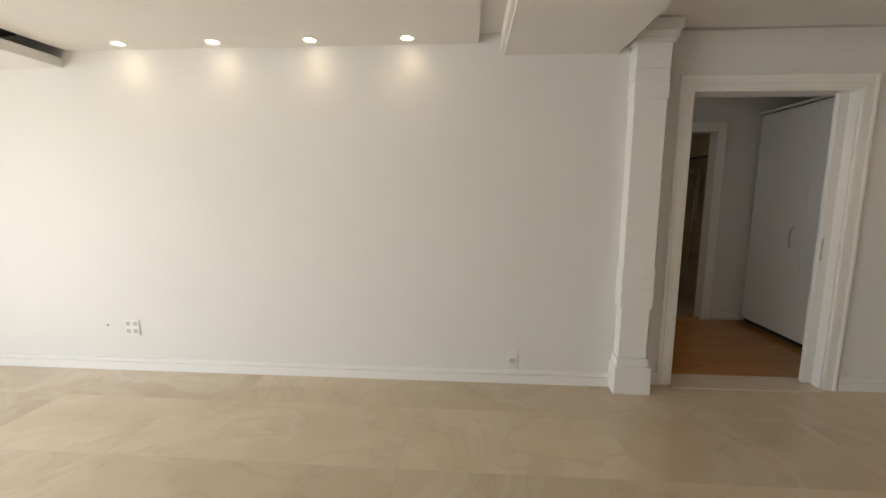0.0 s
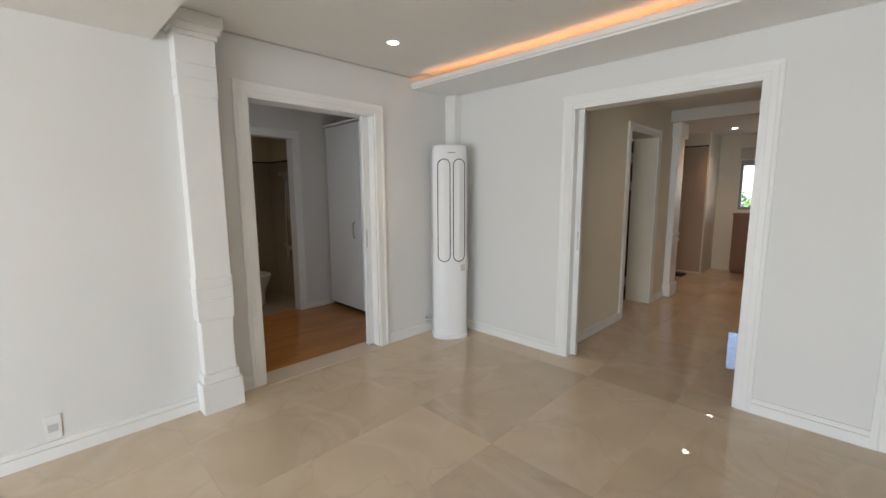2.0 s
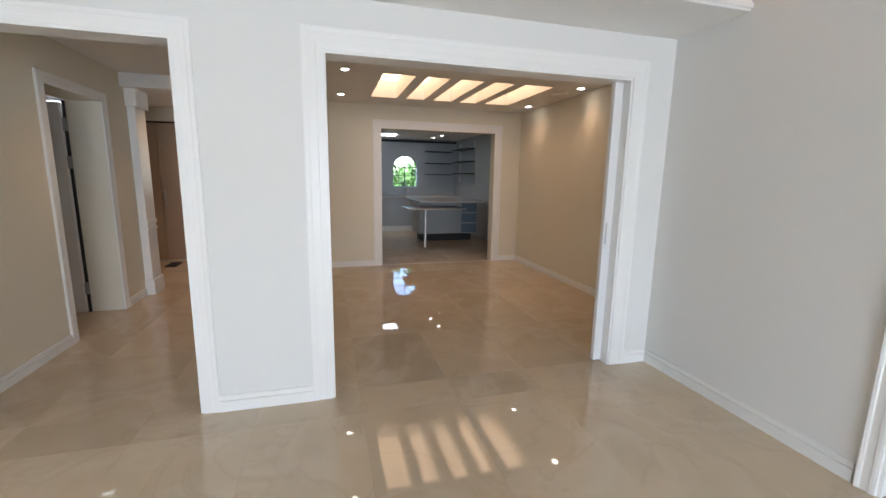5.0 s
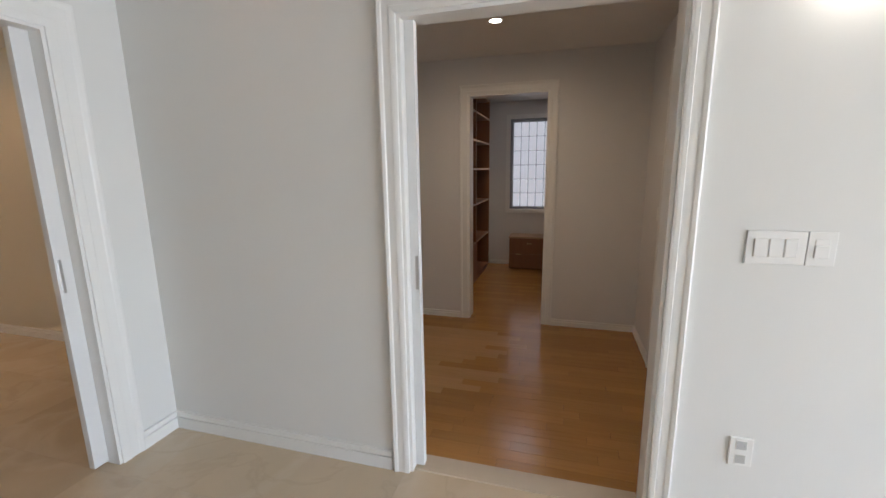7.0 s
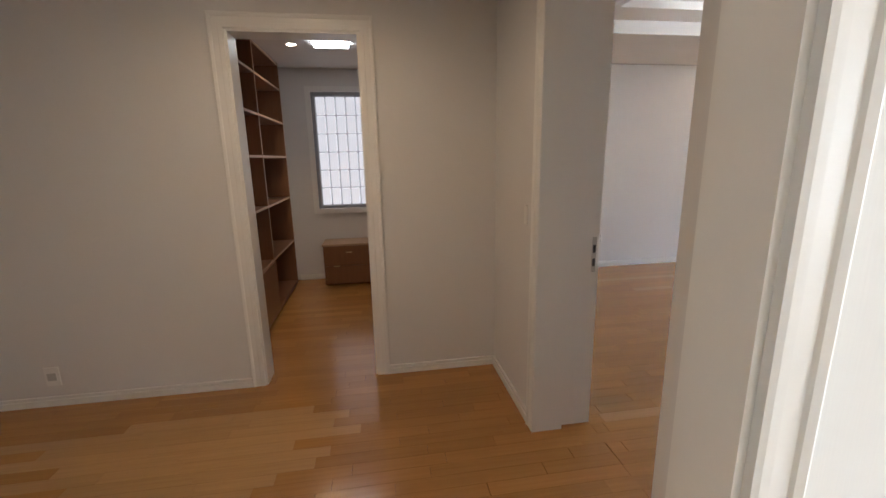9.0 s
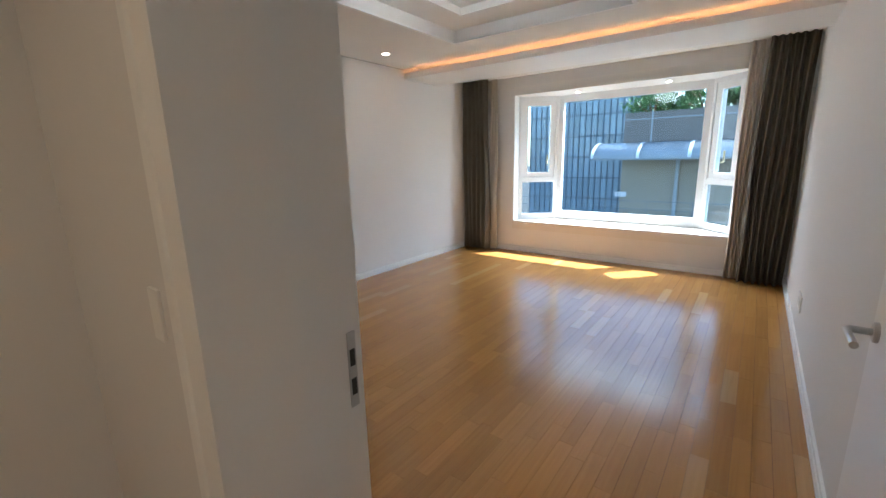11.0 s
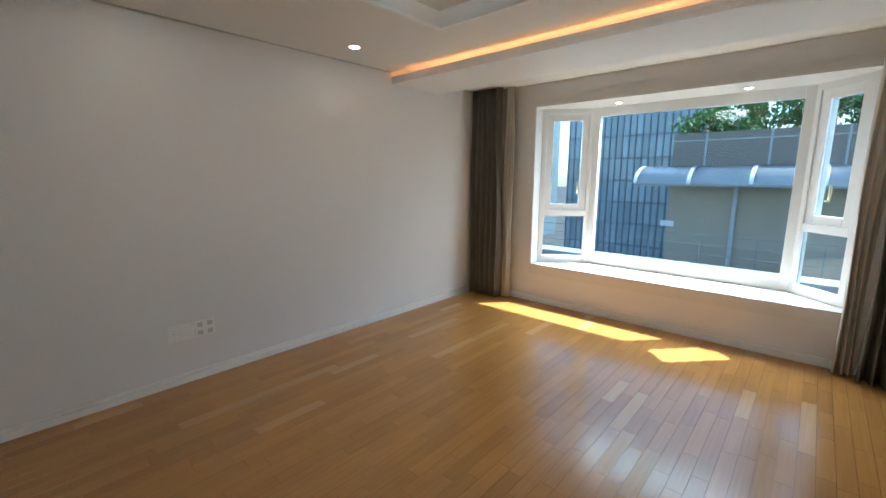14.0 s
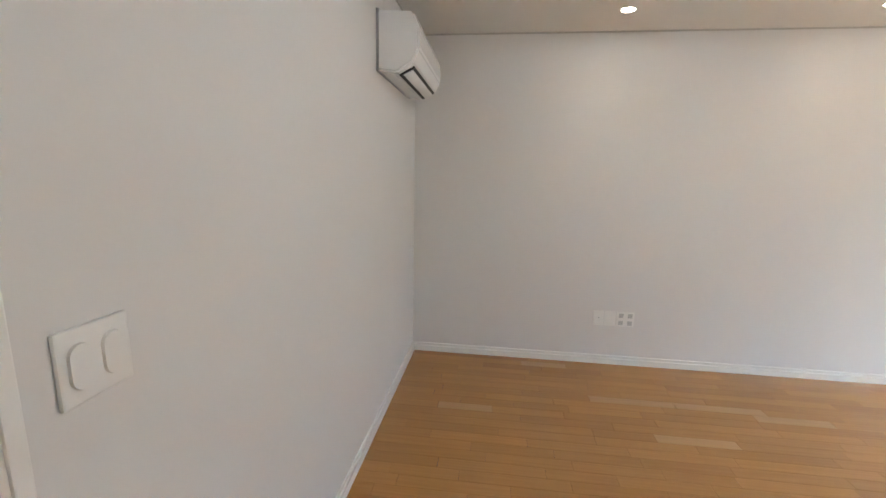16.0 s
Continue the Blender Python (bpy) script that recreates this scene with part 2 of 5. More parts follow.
def add_box(bm, x0, y0, z0, x1, y1, z1, bevel=0.0, index=0):
    made = bmesh.ops.create_cube(bm, size=1)["verts"]
    m = Matrix.Translation(((x0 + x1) / 2, (y0 + y1) / 2, (z0 + z1) / 2)) @ Matrix.Diagonal((abs(x1 - x0), abs(y1 - y0), abs(z1 - z0), 1))
    bmesh.ops.transform(bm, matrix=m, verts=made)
    faces = {f for v in made for f in v.link_faces}
    for f in faces:
        f.material_index = index
    if bevel:
        edges = list({e for v in made for e in v.link_edges})
        bmesh.ops.bevel(bm, geom=edges, offset=bevel, segments=2, affect="EDGES", profile=0.6)


def boxes(name, parts, mat, bevel=0.0, parent=None):
    bm = bmesh.new()
    for p in parts:
        add_box(bm, *p[:6], bevel=bevel, index=p[6] if len(p) > 6 else 0)
    ob = mesh_object(name, bm, mat)
    if parent:
        ob.parent = parent
    return ob


def structure(ob, label="", category=""):
    return tagged(ob, label, category, kind="structure")


def empty(name, x=0.0, y=0.0, z=0.0, rz=0.0):
    ob = new(name)
    ob.matrix_world = pose(x, y, z, 0, 0, rz)
    ob.empty_display_size = 0.05
    return ob


def wall_boxes(axis, a0, a1, c0, c1, z0, z1, holes):
    """A wall along x (axis 0) or y (axis 1) from a0 to a1, between c0 and c1 across, with holes (from, to, bottom, top)."""
    out, at = [], a0
    for h0, h1, b, t in sorted(holes):
        if h0 > at:
            out.append((at, h0, z0, z1))
        if b > z0:
            out.append((h0, h1, z0, b))
        if t < z1:
            out.append((h0, h1, t, z1))
        at = h1
    if at < a1:
        out.append((at, a1, z0, z1))
    if axis == 0:
        return [(p, c0, lo, q, c1, hi) for p, q, lo, hi in out]
    return [(c0, p, lo, c1, q, hi) for p, q, lo, hi in out]


def wall(name, axis, a0, a1, c0, c1, z1=2.75, holes=(), mat=None, z0=-0.1, label="ivory wallpapered wall"):
    return structure(boxes(name, wall_boxes(axis, a0, a1, c0, c1, z0, z1, holes), mat or M_WALL), label, "wall")


def casing(name, m, u0, u1, top, width=0.09, deep=0.022, bottom=0.0):
    """Moulded door casing round an opening u0..u1, swept over three sides with mitred corners; m places it (x along, z up, -y out)."""
    prof = [(0.0, 0.0), (0.0, deep * .62), (0.010, deep * .72), (0.30 * width, deep * .76), (0.33 * width, deep * .66), (0.70 * width, deep * .70),
            (0.76 * width, deep * .88), (0.92 * width, deep), (width, deep * .88), (width, 0.0)]
    bm = bmesh.new()
    rows = []
    for d, w in prof:
        rows.append([bm.verts.new(p) for p in ((u0 - d, -w, bottom), (u0 - d, -w, top + d), (u1 + d, -w, top + d), (u1 + d, -w, bottom))])
    for r, s in zip(rows, rows[1:]):
        for i in range(3):
            bm.faces.new((r[i], r[i + 1], s[i + 1], s[i]))
    ob = mesh_object(name, bm, M_TRIM)
    ob.matrix_world = m
    return structure(ob, "white moulded door casing on the wall", "trim")


def baseboard(name, pts, h=0.085, mat=None):
    """Baseboards as (x0, y0, x1, y1, nx, ny): runs with the side that faces the room."""
    bm = bmesh.new()
    for x0, y0, x1, y1, nx, ny in pts:
        for z0, z1, d in ((0.0, h * .66, 0.018), (h * .70, h, 0.013), (h * .66, h * .70, 0.006)):
            add_box(bm, min(x0, x1, x0 + nx * d, x1 + nx * d), min(y0, y1, y0 + ny * d, y1 + ny * d), z0,
                    max(x0, x1, x0 + nx * d, x1 + nx * d), max(y0, y1, y0 + ny * d, y1 + ny * d), z1)
    return structure(mesh_object(name, bm, mat or M_TRIM), "white painted baseboard along the wall", "baseboard")


def lathe(bm, prof, x=0, y=0, z=0, n=32, index=0):
    rings = [[bm.verts.new((x + r * math.cos(2 * math.pi * i / n), y + r * math.sin(2 * math.pi * i / n), z + h)) for i in range(n)] for r, h in prof]
    for a, b in zip(rings, rings[1:]):
        for i in range(n):
            bm.faces.new((a[i], a[(i + 1) % n], b[(i + 1) % n], b[i])).material_index = index
    for r in (rings[0], rings[-1]):
        bm.faces.new(r).material_index = index


def tube(name, pts, radius, mat, parent=None, res=3):
    cu = bpy.data.curves.new(name, "CURVE")
    cu.dimensions, cu.bevel_depth, cu.bevel_resolution, cu.use_fill_caps = "3D", radius, res, True
    sp = cu.splines.new("POLY")
    sp.points.add(len(pts) - 1)
    for p, q in zip(sp.points, pts):
        p.co = (*q, 1)
    ob0 = bpy.data.objects.new(name, cu)
    me = bpy.data.meshes.new_from_object(ob0)
    bpy.data.objects.remove(ob0)
    me.materials.clear()
    me.materials.append(mat)
    for p in me.polygons:
        p.use_smooth = True
    ob = new(name, me)
    if parent:
        ob.parent = parent
    return ob

# ---- large structure ----
# floors under the pieces
structure(boxes("floor_subbase_marble", [(-4.75, -2.739, -0.12, 3.67, 3.30, -0.012), (3.67, -3.5, -0.12, 12.6, 3.4, -0.012), (7.66, -4.6, -0.12, 12.6, -3.5, -0.012)], M_GROUT), "beige mortar bed under marble tiles", "floor")
structure(boxes("floor_subbase_wood", [(-4.75, -7.5, -0.12, 4.1, -2.74, -0.012), (0.9, 3.30, -0.12, 3.7, 4.88, -0.012)], M_SUBFLOOR), "dark bed under oak parquet", "floor")
structure(boxes("floor_bathroom", [(1.3, 4.89, -0.22, 3.7, 7.0, -0.12)], M_BATH), "beige bathroom floor tiles", "floor")

# living room
wall("wall_north_living", 0, -4.75, 1.24, 3.06, 3.30)
wall("wall_north_door", 0, 1.24, 3.75, 3.12, 3.30, holes=[(1.53, 2.61, -0.1, 2.11)])
wall("wall_east_living", 1, -3.5, 3.12, 3.59, 3.75, holes=[(0.51, 1.75, -0.1, 2.11), (-2.31, -0.24, -0.1, 2.11)])
wall("wall_south_living", 0, -4.75, 3.59, -2.76, -2.645, holes=[(1.035, 2.11, -0.1, 2.11)])
wall("wall_west_living", 1, -2.645, 3.06, -4.75, -4.60, holes=[(-2.2, 2.4, 0.1, 2.35)])
structure(boxes("ceiling_living", [(-4.75, -2.83, 2.62, 0.25, 3.30, 2.74), (0.25, -2.83, 2.50, 3.06, 3.30, 2.74), (3.06, -2.83, 2.57, 3.75, 3.30, 2.74),
                                   (-2.9, -2.645, 2.41, 0.08, -1.6, 2.62), (-2.9, 1.55, 2.41, 0.08, 3.06, 2.62), (0.25, -2.645, 2.33, 1.0, 3.06, 2.50),
                                   (0.08, 1.55, 2.47, 0.25, 3.06, 2.62), (0.226, -2.645, 2.35, 0.25, 3.06, 2.52)], M_CEIL), "stepped white ceiling with lowered soffits", "ceiling")
structure(boxes("curtain_box", [(-3.72, -2.645, 2.29, -2.97, 3.06, 2.31), (-2.97, -2.645, 2.29, -2.93, 3.06, 2.36)], M_TRIM, 0.004), "white curtain box lip under the ceiling", "trim")
# Solid near-black block; the recess's shade is put into its colour.
structure(boxes("curtain_box_shade_block", [(-3.7, -2.645, 2.40, -2.92, 2.75, 2.60)], M_DARK), "near-black block painted as the shaded curtain box recess", "trim")
structure(boxes("cove_beam_living", [(3.06, -2.645, 2.395, 3.588, 3.118, 2.43), (3.06, -2.645, 2.43, 3.085, 3.118, 2.455), (3.045, -2.645, 2.41, 3.06, 3.118, 2.44)], M_TRIM, 0.003), "white boxed beam with a lit cove", "beam")
structure(boxes("cove_strip_living", [(3.14, -2.5, 2.432, 3.16, 2.95, 2.442)], M_COVE), "warm light strip in the cove", "cove light")

# dressing room and bathroom behind the north door
wall("wall_dressing_back", 0, 0.9, 3.75, 4.82, 4.96, holes=[(1.85, 2.66, -0.1, 2.07)], mat=M_WALL2)
wall("wall_dressing_west", 1, 3.30, 4.82, 0.85, 1.0, mat=M_WALL2)
wall("wall_dressing_east", 1, 3.30, 7.0, 3.75, 3.9, mat=M_WALL2)
structure(boxes("ceiling_dressing", [(0.9, 3.30, 2.44, 3.75, 4.96, 2.6)], M_CEIL), "white ceiling of the dressing room", "ceiling")
wall("wall_bath_north", 0, 1.2, 3.75, 6.5, 6.65, z1=1.89, z0=-0.22, mat=M_BATH, label="beige tiled bathroom wall")
wall("wall_bath_east", 1, 4.96, 6.5, 3.09, 3.24, z1=1.89, z0=-0.22, mat=M_BATH, label="beige tiled bathroom wall")
wall("wall_bath_west", 1, 4.96, 6.5, 1.2, 1.35, z1=1.89, z0=-0.22, mat=M_BATH, label="beige tiled bathroom wall")
wall("wall_bath_north_upper", 0, 1.2, 3.75, 6.505, 6.65, z1=2.5, z0=1.89, mat=M_BATH_PAINT, label="cream painted wall above the tiles")
wall("wall_bath_east_upper", 1, 4.96, 6.505, 3.095, 3.24, z1=2.5, z0=1.89, mat=M_BATH_PAINT, label="cream painted wall above the tiles")
wall("wall_bath_west_upper", 1, 4.96, 6.505, 1.2, 1.345, z1=2.5, z0=1.89, mat=M_BATH_PAINT, label="cream painted wall above the tiles")
structure(boxes("trim_bath_tiles", [(1.35, 6.488, 1.88, 3.09, 6.504, 1.90), (3.078, 4.96, 1.88, 3.094, 6.488, 1.90)], M_DARK), "thin dark border at the top of the tiles", "trim")
structure(boxes("ceiling_bath", [(1.2, 4.96, 2.35, 3.75, 7.0, 2.5)], M_CEIL), "white bathroom ceiling", "ceiling")

# corridor
wall("wall_corridor_north", 0, 3.75, 6.74, 1.84, 2.13, holes=[(5.05, 5.91, -0.1, 2.08)], mat=M_CREAM, label="cream wallpapered wall")
wall("wall_corridor_south", 0, 3.75, 7.58, 0.16, 0.30, mat=M_CREAM, label="cream wallpapered wall")
wall("wall_corridor_closet", 1, 1.86, 3.4, 8.55, 8.7, mat=M_CREAM, label="cream wallpapered wall")
wall("wall_corridor_far_side", 0, 8.7, 9.25, 1.86, 2.0, mat=M_CREAM, label="cream wallpapered wall")
wall("wall_corridor_end", 1, -0.2, 2.0, 9.25, 9.4, holes=[(0.75, 1.54, 1.10, 1.95)], mat=M_CREAM, label="cream wallpapered wall")
wall("wall_room_behind_corridor_door", 0, 3.9, 8.7, 3.3, 3.4, mat=M_WALL2)
wall("wall_side_room_east", 1, 2.13, 3.3, 6.62, 6.74, mat=M_WALL2)
wall("wall_side_room_west", 1, 2.13, 3.3, 3.9, 4.05, mat=M_WALL2)
structure(boxes("ceiling_corridor", [(3.75, 0.16, 2.45, 6.35, 3.4, 2.6), (6.35, 0.16, 2.31, 6.5, 2.02, 2.6), (6.5, 0.16, 2.40, 7.75, 3.4, 2.6), (7.75, -0.2, 2.40, 9.4, 3.4, 2.6)], M_CEIL), "white corridor ceiling with a header", "ceiling")
structure(boxes("pilaster_corridor", [(6.44, 1.74, 0, 6.74, 1.84, 0.18), (6.46, 1.76, 0.18, 6.72, 1.84, 2.12), (6.43, 1.73, 2.12, 6.75, 1.84, 2.31), (6.45, 1.75, 0.75, 6.73, 1.84, 0.79), (6.45, 1.75, 0.83, 6.73, 1.84, 0.87)], M_TRIM, 0.006), "white panelled pilaster on the corridor wall", "pilaster")

# dining room and kitchen
wall("wall_dining_south", 0, 3.75, 7.58, -3.55, -3.39, mat=M_CREAM, label="cream wallpapered wall")
wall("wall_dining_east", 1, -4.6, 0.30, 7.58, 7.75, holes=[(-2.93, -1.06, -0.1, 2.137)], mat=M_CREAM, label="cream wallpapered wall")
structure(boxes("ceiling_dining", [
    (3.75, -3.39, 2.49, 5.66, 0.16, 2.56), (7.0, -3.39, 2.49, 7.58, 0.16, 2.56), (5.66, -3.39, 2.49, 7.0, -2.87, 2.56), (5.66, -0.85, 2.49, 7.0, 0.16, 2.56),
    (3.75, -3.39, 2.74, 7.58, 0.16, 2.8), (5.60, -2.93, 2.56, 5.66, -0.79, 2.74), (7.0, -2.93, 2.56, 7.06, -0.79, 2.74), (5.66, -2.93, 2.56, 7.0, -2.87, 2.74), (5.66, -0.85, 2.56, 7.0, -0.79, 2.74)]
    + [(5.66, y - 0.065, 2.49, 7.0, y + 0.065, 2.70) for y in (-2.44, -2.06, -1.66, -1.27)], M_CEIL), "white ceiling with a louvred light well", "ceiling")
wall("wall_kitchen_east", 1, -4.6, -0.2, 12.35, 12.5, holes=[(-2.62, -1.96, 1.15, 1.98)], mat=M_KITCHEN, label="grey panelled kitchen wall")
wall("wall_kitchen_south", 0, 7.75, 12.35, -3.88, -3.73, mat=M_KITCHEN, label="grey panelled kitchen wall")
wall("wall_kitchen_north", 0, 7.75, 12.35, -0.35, -0.2, mat=M_WALL2)
structure(boxes("ceiling_kitchen", [(7.75, -4.6, 2.40, 12.5, -0.2, 2.6)], M_CEIL), "dim white kitchen ceiling", "ceiling")

# hall and study
wall("wall_hall_west", 1, -4.85, -2.76, 0.43, 0.75, holes=[(-4.12, -3.05, -0.1, 2.16)], mat=M_WALL2, label="pale grey wallpapered wall")
wall("wall_hall_south", 0, 0.43, 4.1, -5.0, -4.85, holes=[(1.57, 2.30, -0.1, 2.155)], mat=M_WALL2, label="pale grey wallpapered wall")
wall("wall_hall_east", 1, -4.85, -3.5, 3.95, 4.1, mat=M_WALL2, label="pale grey wallpapered wall")
structure(boxes("wall_hall_return", [(0.752, -3.03, -0.01, 0.86, -2.764, 2.469)], M_WALL2, 0.002), "pale grey wallpapered wall return", "wall")
structure(boxes("ceiling_hall", [(0.43, -4.85, 2.47, 4.1, -2.76, 2.6)], M_CEIL), "white hall ceiling", "ceiling")
wall("wall_study_south", 0, 0.43, 3.1, -7.55, -7.365, holes=[(1.44, 2.22, 0.86, 2.21)], mat=M_WALL2, label="pale grey wallpapered wall")
wall("wall_study_west", 1, -7.365, -5.0, 0.58, 0.75, mat=M_WALL2, label="pale grey wallpapered wall")
wall("wall_study_east", 1, -7.365, -5.0, 2.84, 3.0, mat=M_WALL2, label="pale grey wallpapered wall")
structure(boxes("ceiling_study", [(0.58, -7.5, 2.45, 3.0, -5.0, 2.6)], M_CEIL), "white study ceiling", "ceiling")

# bedroom
wall("wall_bedroom_north", 0, -4.75, 0.43, -3.065, -2.76, mat=M_WALL2, label="pale grey wallpapered wall")
wall("wall_bedroom_south", 0, -5.2, 0.58, -7.27, -7.12, mat=M_WALL2, label="pale grey wallpapered wall")
wall("wall_bedroom_east", 1, -7.12, -5.0, 0.43, 0.58, mat=M_WALL2, label="pale grey wallpapered wall")
wall("wall_bedroom_window", 1, -7.12, -3.065, -4.75, -4.60, holes=[(-6.33, -3.575, 0.44, 2.27)], mat=M_WALL2, label="pale grey wall with a bay window")
structure(boxes("ceiling_bedroom", [
    (-4.75, -7.12, 2.50, -3.85, -3.065, 2.7), (-3.85, -7.12, 2.56, -3.15, -3.065, 2.7), (-3.15, -7.12, 2.50, -2.55, -3.065, 2.7), (-0.26, -7.12, 2.50, 0.43, -3.065, 2.7),
    (-2.55, -7.12, 2.50, -0.26, -5.92, 2.7), (-2.55, -4.30, 2.50, -0.26, -3.065, 2.7), (-2.55, -5.92, 2.66, -0.26, -4.30, 2.75),
    (-2.55, -5.92, 2.60, -2.22, -4.30, 2.66), (-0.50, -5.92, 2.60, -0.26, -4.30, 2.66), (-2.22, -5.92, 2.60, -0.50, -5.62, 2.66), (-2.22, -4.54, 2.60, -0.50, -4.30, 2.66)], M_CEIL),
    "white ceiling with a stepped tray recess", "ceiling")
structure(boxes("coffer_bead", [(-2.58, -5.95, 2.488, -2.55, -4.27, 2.51), (-0.26, -5.95, 2.488, -0.23, -4.27, 2.51), (-2.55, -5.95, 2.488, -0.26, -5.92, 2.51), (-2.55, -4.30, 2.488, -0.26, -4.27, 2.51)], M_TRIM, 0.004), "white bead round the ceiling recess", "trim")
structure(boxes("cove_beam_bedroom", [(-3.85, -7.118, 2.385, -3.15, -3.067, 2.42), (-3.185, -7.118, 2.42, -3.15, -3.067, 2.455), (-3.85, -7.118, 2.42, -3.82, -3.067, 2.56)], M_TRIM, 0.003), "white boxed beam with a lit cove", "beam")
structure(boxes("cove_strip_bedroom", [(-3.30, -7.0, 2.422, -3.28, -3.2, 2.432)], M_COVE), "warm light strip in the cove", "cove light")

# Strips stand proud of the wall; the gap's shadow is their taupe colour.
structure(boxes("ceiling_shadow_line_bedroom", [(-3.15, -7.119, 2.489, 0.43, -7.113, 2.499), (0.424, -7.113, 2.489, 0.429, -3.066, 2.499), (-3.15, -3.072, 2.489, 0.424, -3.066, 2.499)], M_SHADOW_LINE), "narrow taupe strip painted as the shadow gap at the ceiling", "trim")
structure(boxes("ceiling_shadow_line_living", [(1.35, 3.112, 2.487, 3.045, 3.119, 2.499)], M_SHADOW_LINE), "narrow taupe strip painted as the shadow gap at the ceiling", "trim")
# casings, thresholds, baseboards
casing("casing_north_door", pose(0, 3.12, 0), 1.53, 2.61, 2.11, 0.09)
casing("casing_corridor", pose(3.59, 0, 0, 0, 0, -90), -1.75, -0.51, 2.11, 0.09, 0.016)
casing("casing_dining", pose(3.59, 0, 0, 0, 0, -90), 0.24, 2.31, 2.11, 0.12, 0.018)
casing("casing_hall_door", pose(0, -2.645, 0, 0, 0, 180), -2.11, -1.035, 2.11, 0.08, 0.026)
casing("casing_study", pose(0, -4.85, 0, 0, 0, 180), -2.30, -1.57, 2.155, 0.08, 0.022)
casing("casing_bedroom_hall", pose(0.75, 0, 0, 0, 0, 90), -4.07, -3.05, 2.16, 0.08, 0.025)
structure(boxes("casing_bedroom_inner", [(0.408, -4.27, 0, 0.428, -4.18, 2.25), (0.402, -4.275, 0, 0.414, -4.25, 2.255), (0.408, -4.18, 2.16, 0.428, -3.068, 2.25)], M_TRIM, 0.003), "white moulded door casing on the wall", "trim")
casing("casing_bath", pose(0, 4.82, 0), 1.85, 2.66, 2.07, 0.09, 0.02)
casing("casing_corridor_door", pose(0, 1.84, 0), 5.05, 5.91, 2.08, 0.09, 0.02)
casing("casing_kitchen", pose(7.58, 0, 0, 0, 0, -90), 1.06, 2.93, 2.137, 0.13, 0.016)
for nm, b in (("lining_north_door", [(1.53, 3.118, 0, 1.545, 3.302, 2.11), (2.595, 3.118, 0, 2.61, 3.302, 2.11), (1.545, 3.118, 2.095, 2.595, 3.302, 2.11)]),
              ("lining_corridor", [(3.588, 0.51, 0, 3.752, 0.525, 2.11), (3.588, 1.735, 0, 3.752, 1.75, 2.11), (3.588, 0.525, 2.095, 3.752, 1.735, 2.11)]),
              ("lining_dining", [(3.588, -2.31, 0, 3.752, -2.295, 2.11), (3.588, -0.255, 0, 3.752, -0.24, 2.11), (3.588, -2.295, 2.095, 3.752, -0.255, 2.11)]),
              ("lining_hall_door", [(1.035, -2.762, 0, 1.05, -2.643, 2.11), (2.095, -2.762, 0, 2.11, -2.643, 2.11), (1.05, -2.762, 2.095, 2.095, -2.643, 2.11)]),
              ("lining_bedroom_door", [(0.60, -4.12, 0, 0.752, -4.07, 2.16), (0.428, -4.118, 0, 0.60, -4.10, 2.16), (0.428, -3.066, 0, 0.752, -3.05, 2.16), (0.428, -4.07, 2.14, 0.752, -3.066, 2.16)]),
              ("lining_study_door", [(1.57, -5.002, 0, 1.585, -4.848, 2.155), (2.285, -5.002, 0, 2.30, -4.848, 2.155), (1.585, -5.002, 2.14, 2.285, -4.848, 2.155)])):
    structure(boxes(nm, b, M_TRIM), "white painted door lining", "door lining")
structure(boxes("threshold_north", [(1.545, 3.06, -0.02, 2.595, 3.30, 0.006)], M_THRESHOLD, 0.003), "pale marble threshold in the doorway", "threshold")
structure(boxes("threshold_hall", [(1.05, -2.78, -0.02, 2.095, -2.66, 0.006)], M_THRESHOLD, 0.003), "pale marble threshold in the doorway", "threshold")
structure(boxes("threshold_kitchen", [(7.585, -2.92, -0.02, 7.74, -1.07, 0.006)], M_THRESHOLD, 0.003), "pale marble threshold in the doorway", "threshold")
baseboard("baseboard_living", [(-4.6, 3.06, 1.07, 3.06, 0, -1), (1.33, 3.12, 1.44, 3.12, 0, -1), (2.72, 3.12, 3.59, 3.12, 0, -1), (3.59, 1.84, 3.59, 3.12, -1, 0), (3.59, -0.12, 3.59, 0.42, -1, 0),
                               (3.59, -2.645, 3.59, -2.43, -1, 0), (2.2, -2.645, 3.59, -2.645, 0, 1), (-4.6, -2.645, 0.96, -2.645, 0, 1), (-4.6, -2.645, -4.6, 3.06, 1, 0)], 0.10)
baseboard("baseboard_dining", [(3.75, -3.39, 7.58, -3.39, 0, 1), (7.58, -3.39, 7.58, -3.06, -1, 0), (7.58, -0.93, 7.58, 0.16, -1, 0), (3.75, 1.84, 4.96, 1.84, 0, -1), (6.0, 1.84, 6.44, 1.84, 0, -1), (3.75, 0.30, 7.58, 0.30, 0, 1)])
baseboard("baseboard_hall", [(0.75, -4.85, 1.49, -4.85, 0, 1), (2.38, -4.85, 3.95, -4.85, 0, 1), (0.75, -4.85, 0.75, -4.15, 1, 0), (3.95, -4.85, 3.95, -3.5, -1, 0), (0.75, -7.365, 2.5, -7.365, 0, 1)], 0.06)
baseboard("baseboard_bedroom", [(-4.6, -7.12, 0.43, -7.12, 0, 1), (-4.6, -3.065, 0.43, -3.065, 0, -1), (-4.6, -7.12, -4.6, -3.065, 1, 0), (0.43, -7.12, 0.43, -4.15, -1, 0)], 0.07)
baseboard("baseboard_dressing", [(2.75, 4.82, 3.06, 4.82, 0, -1)], 0.06)


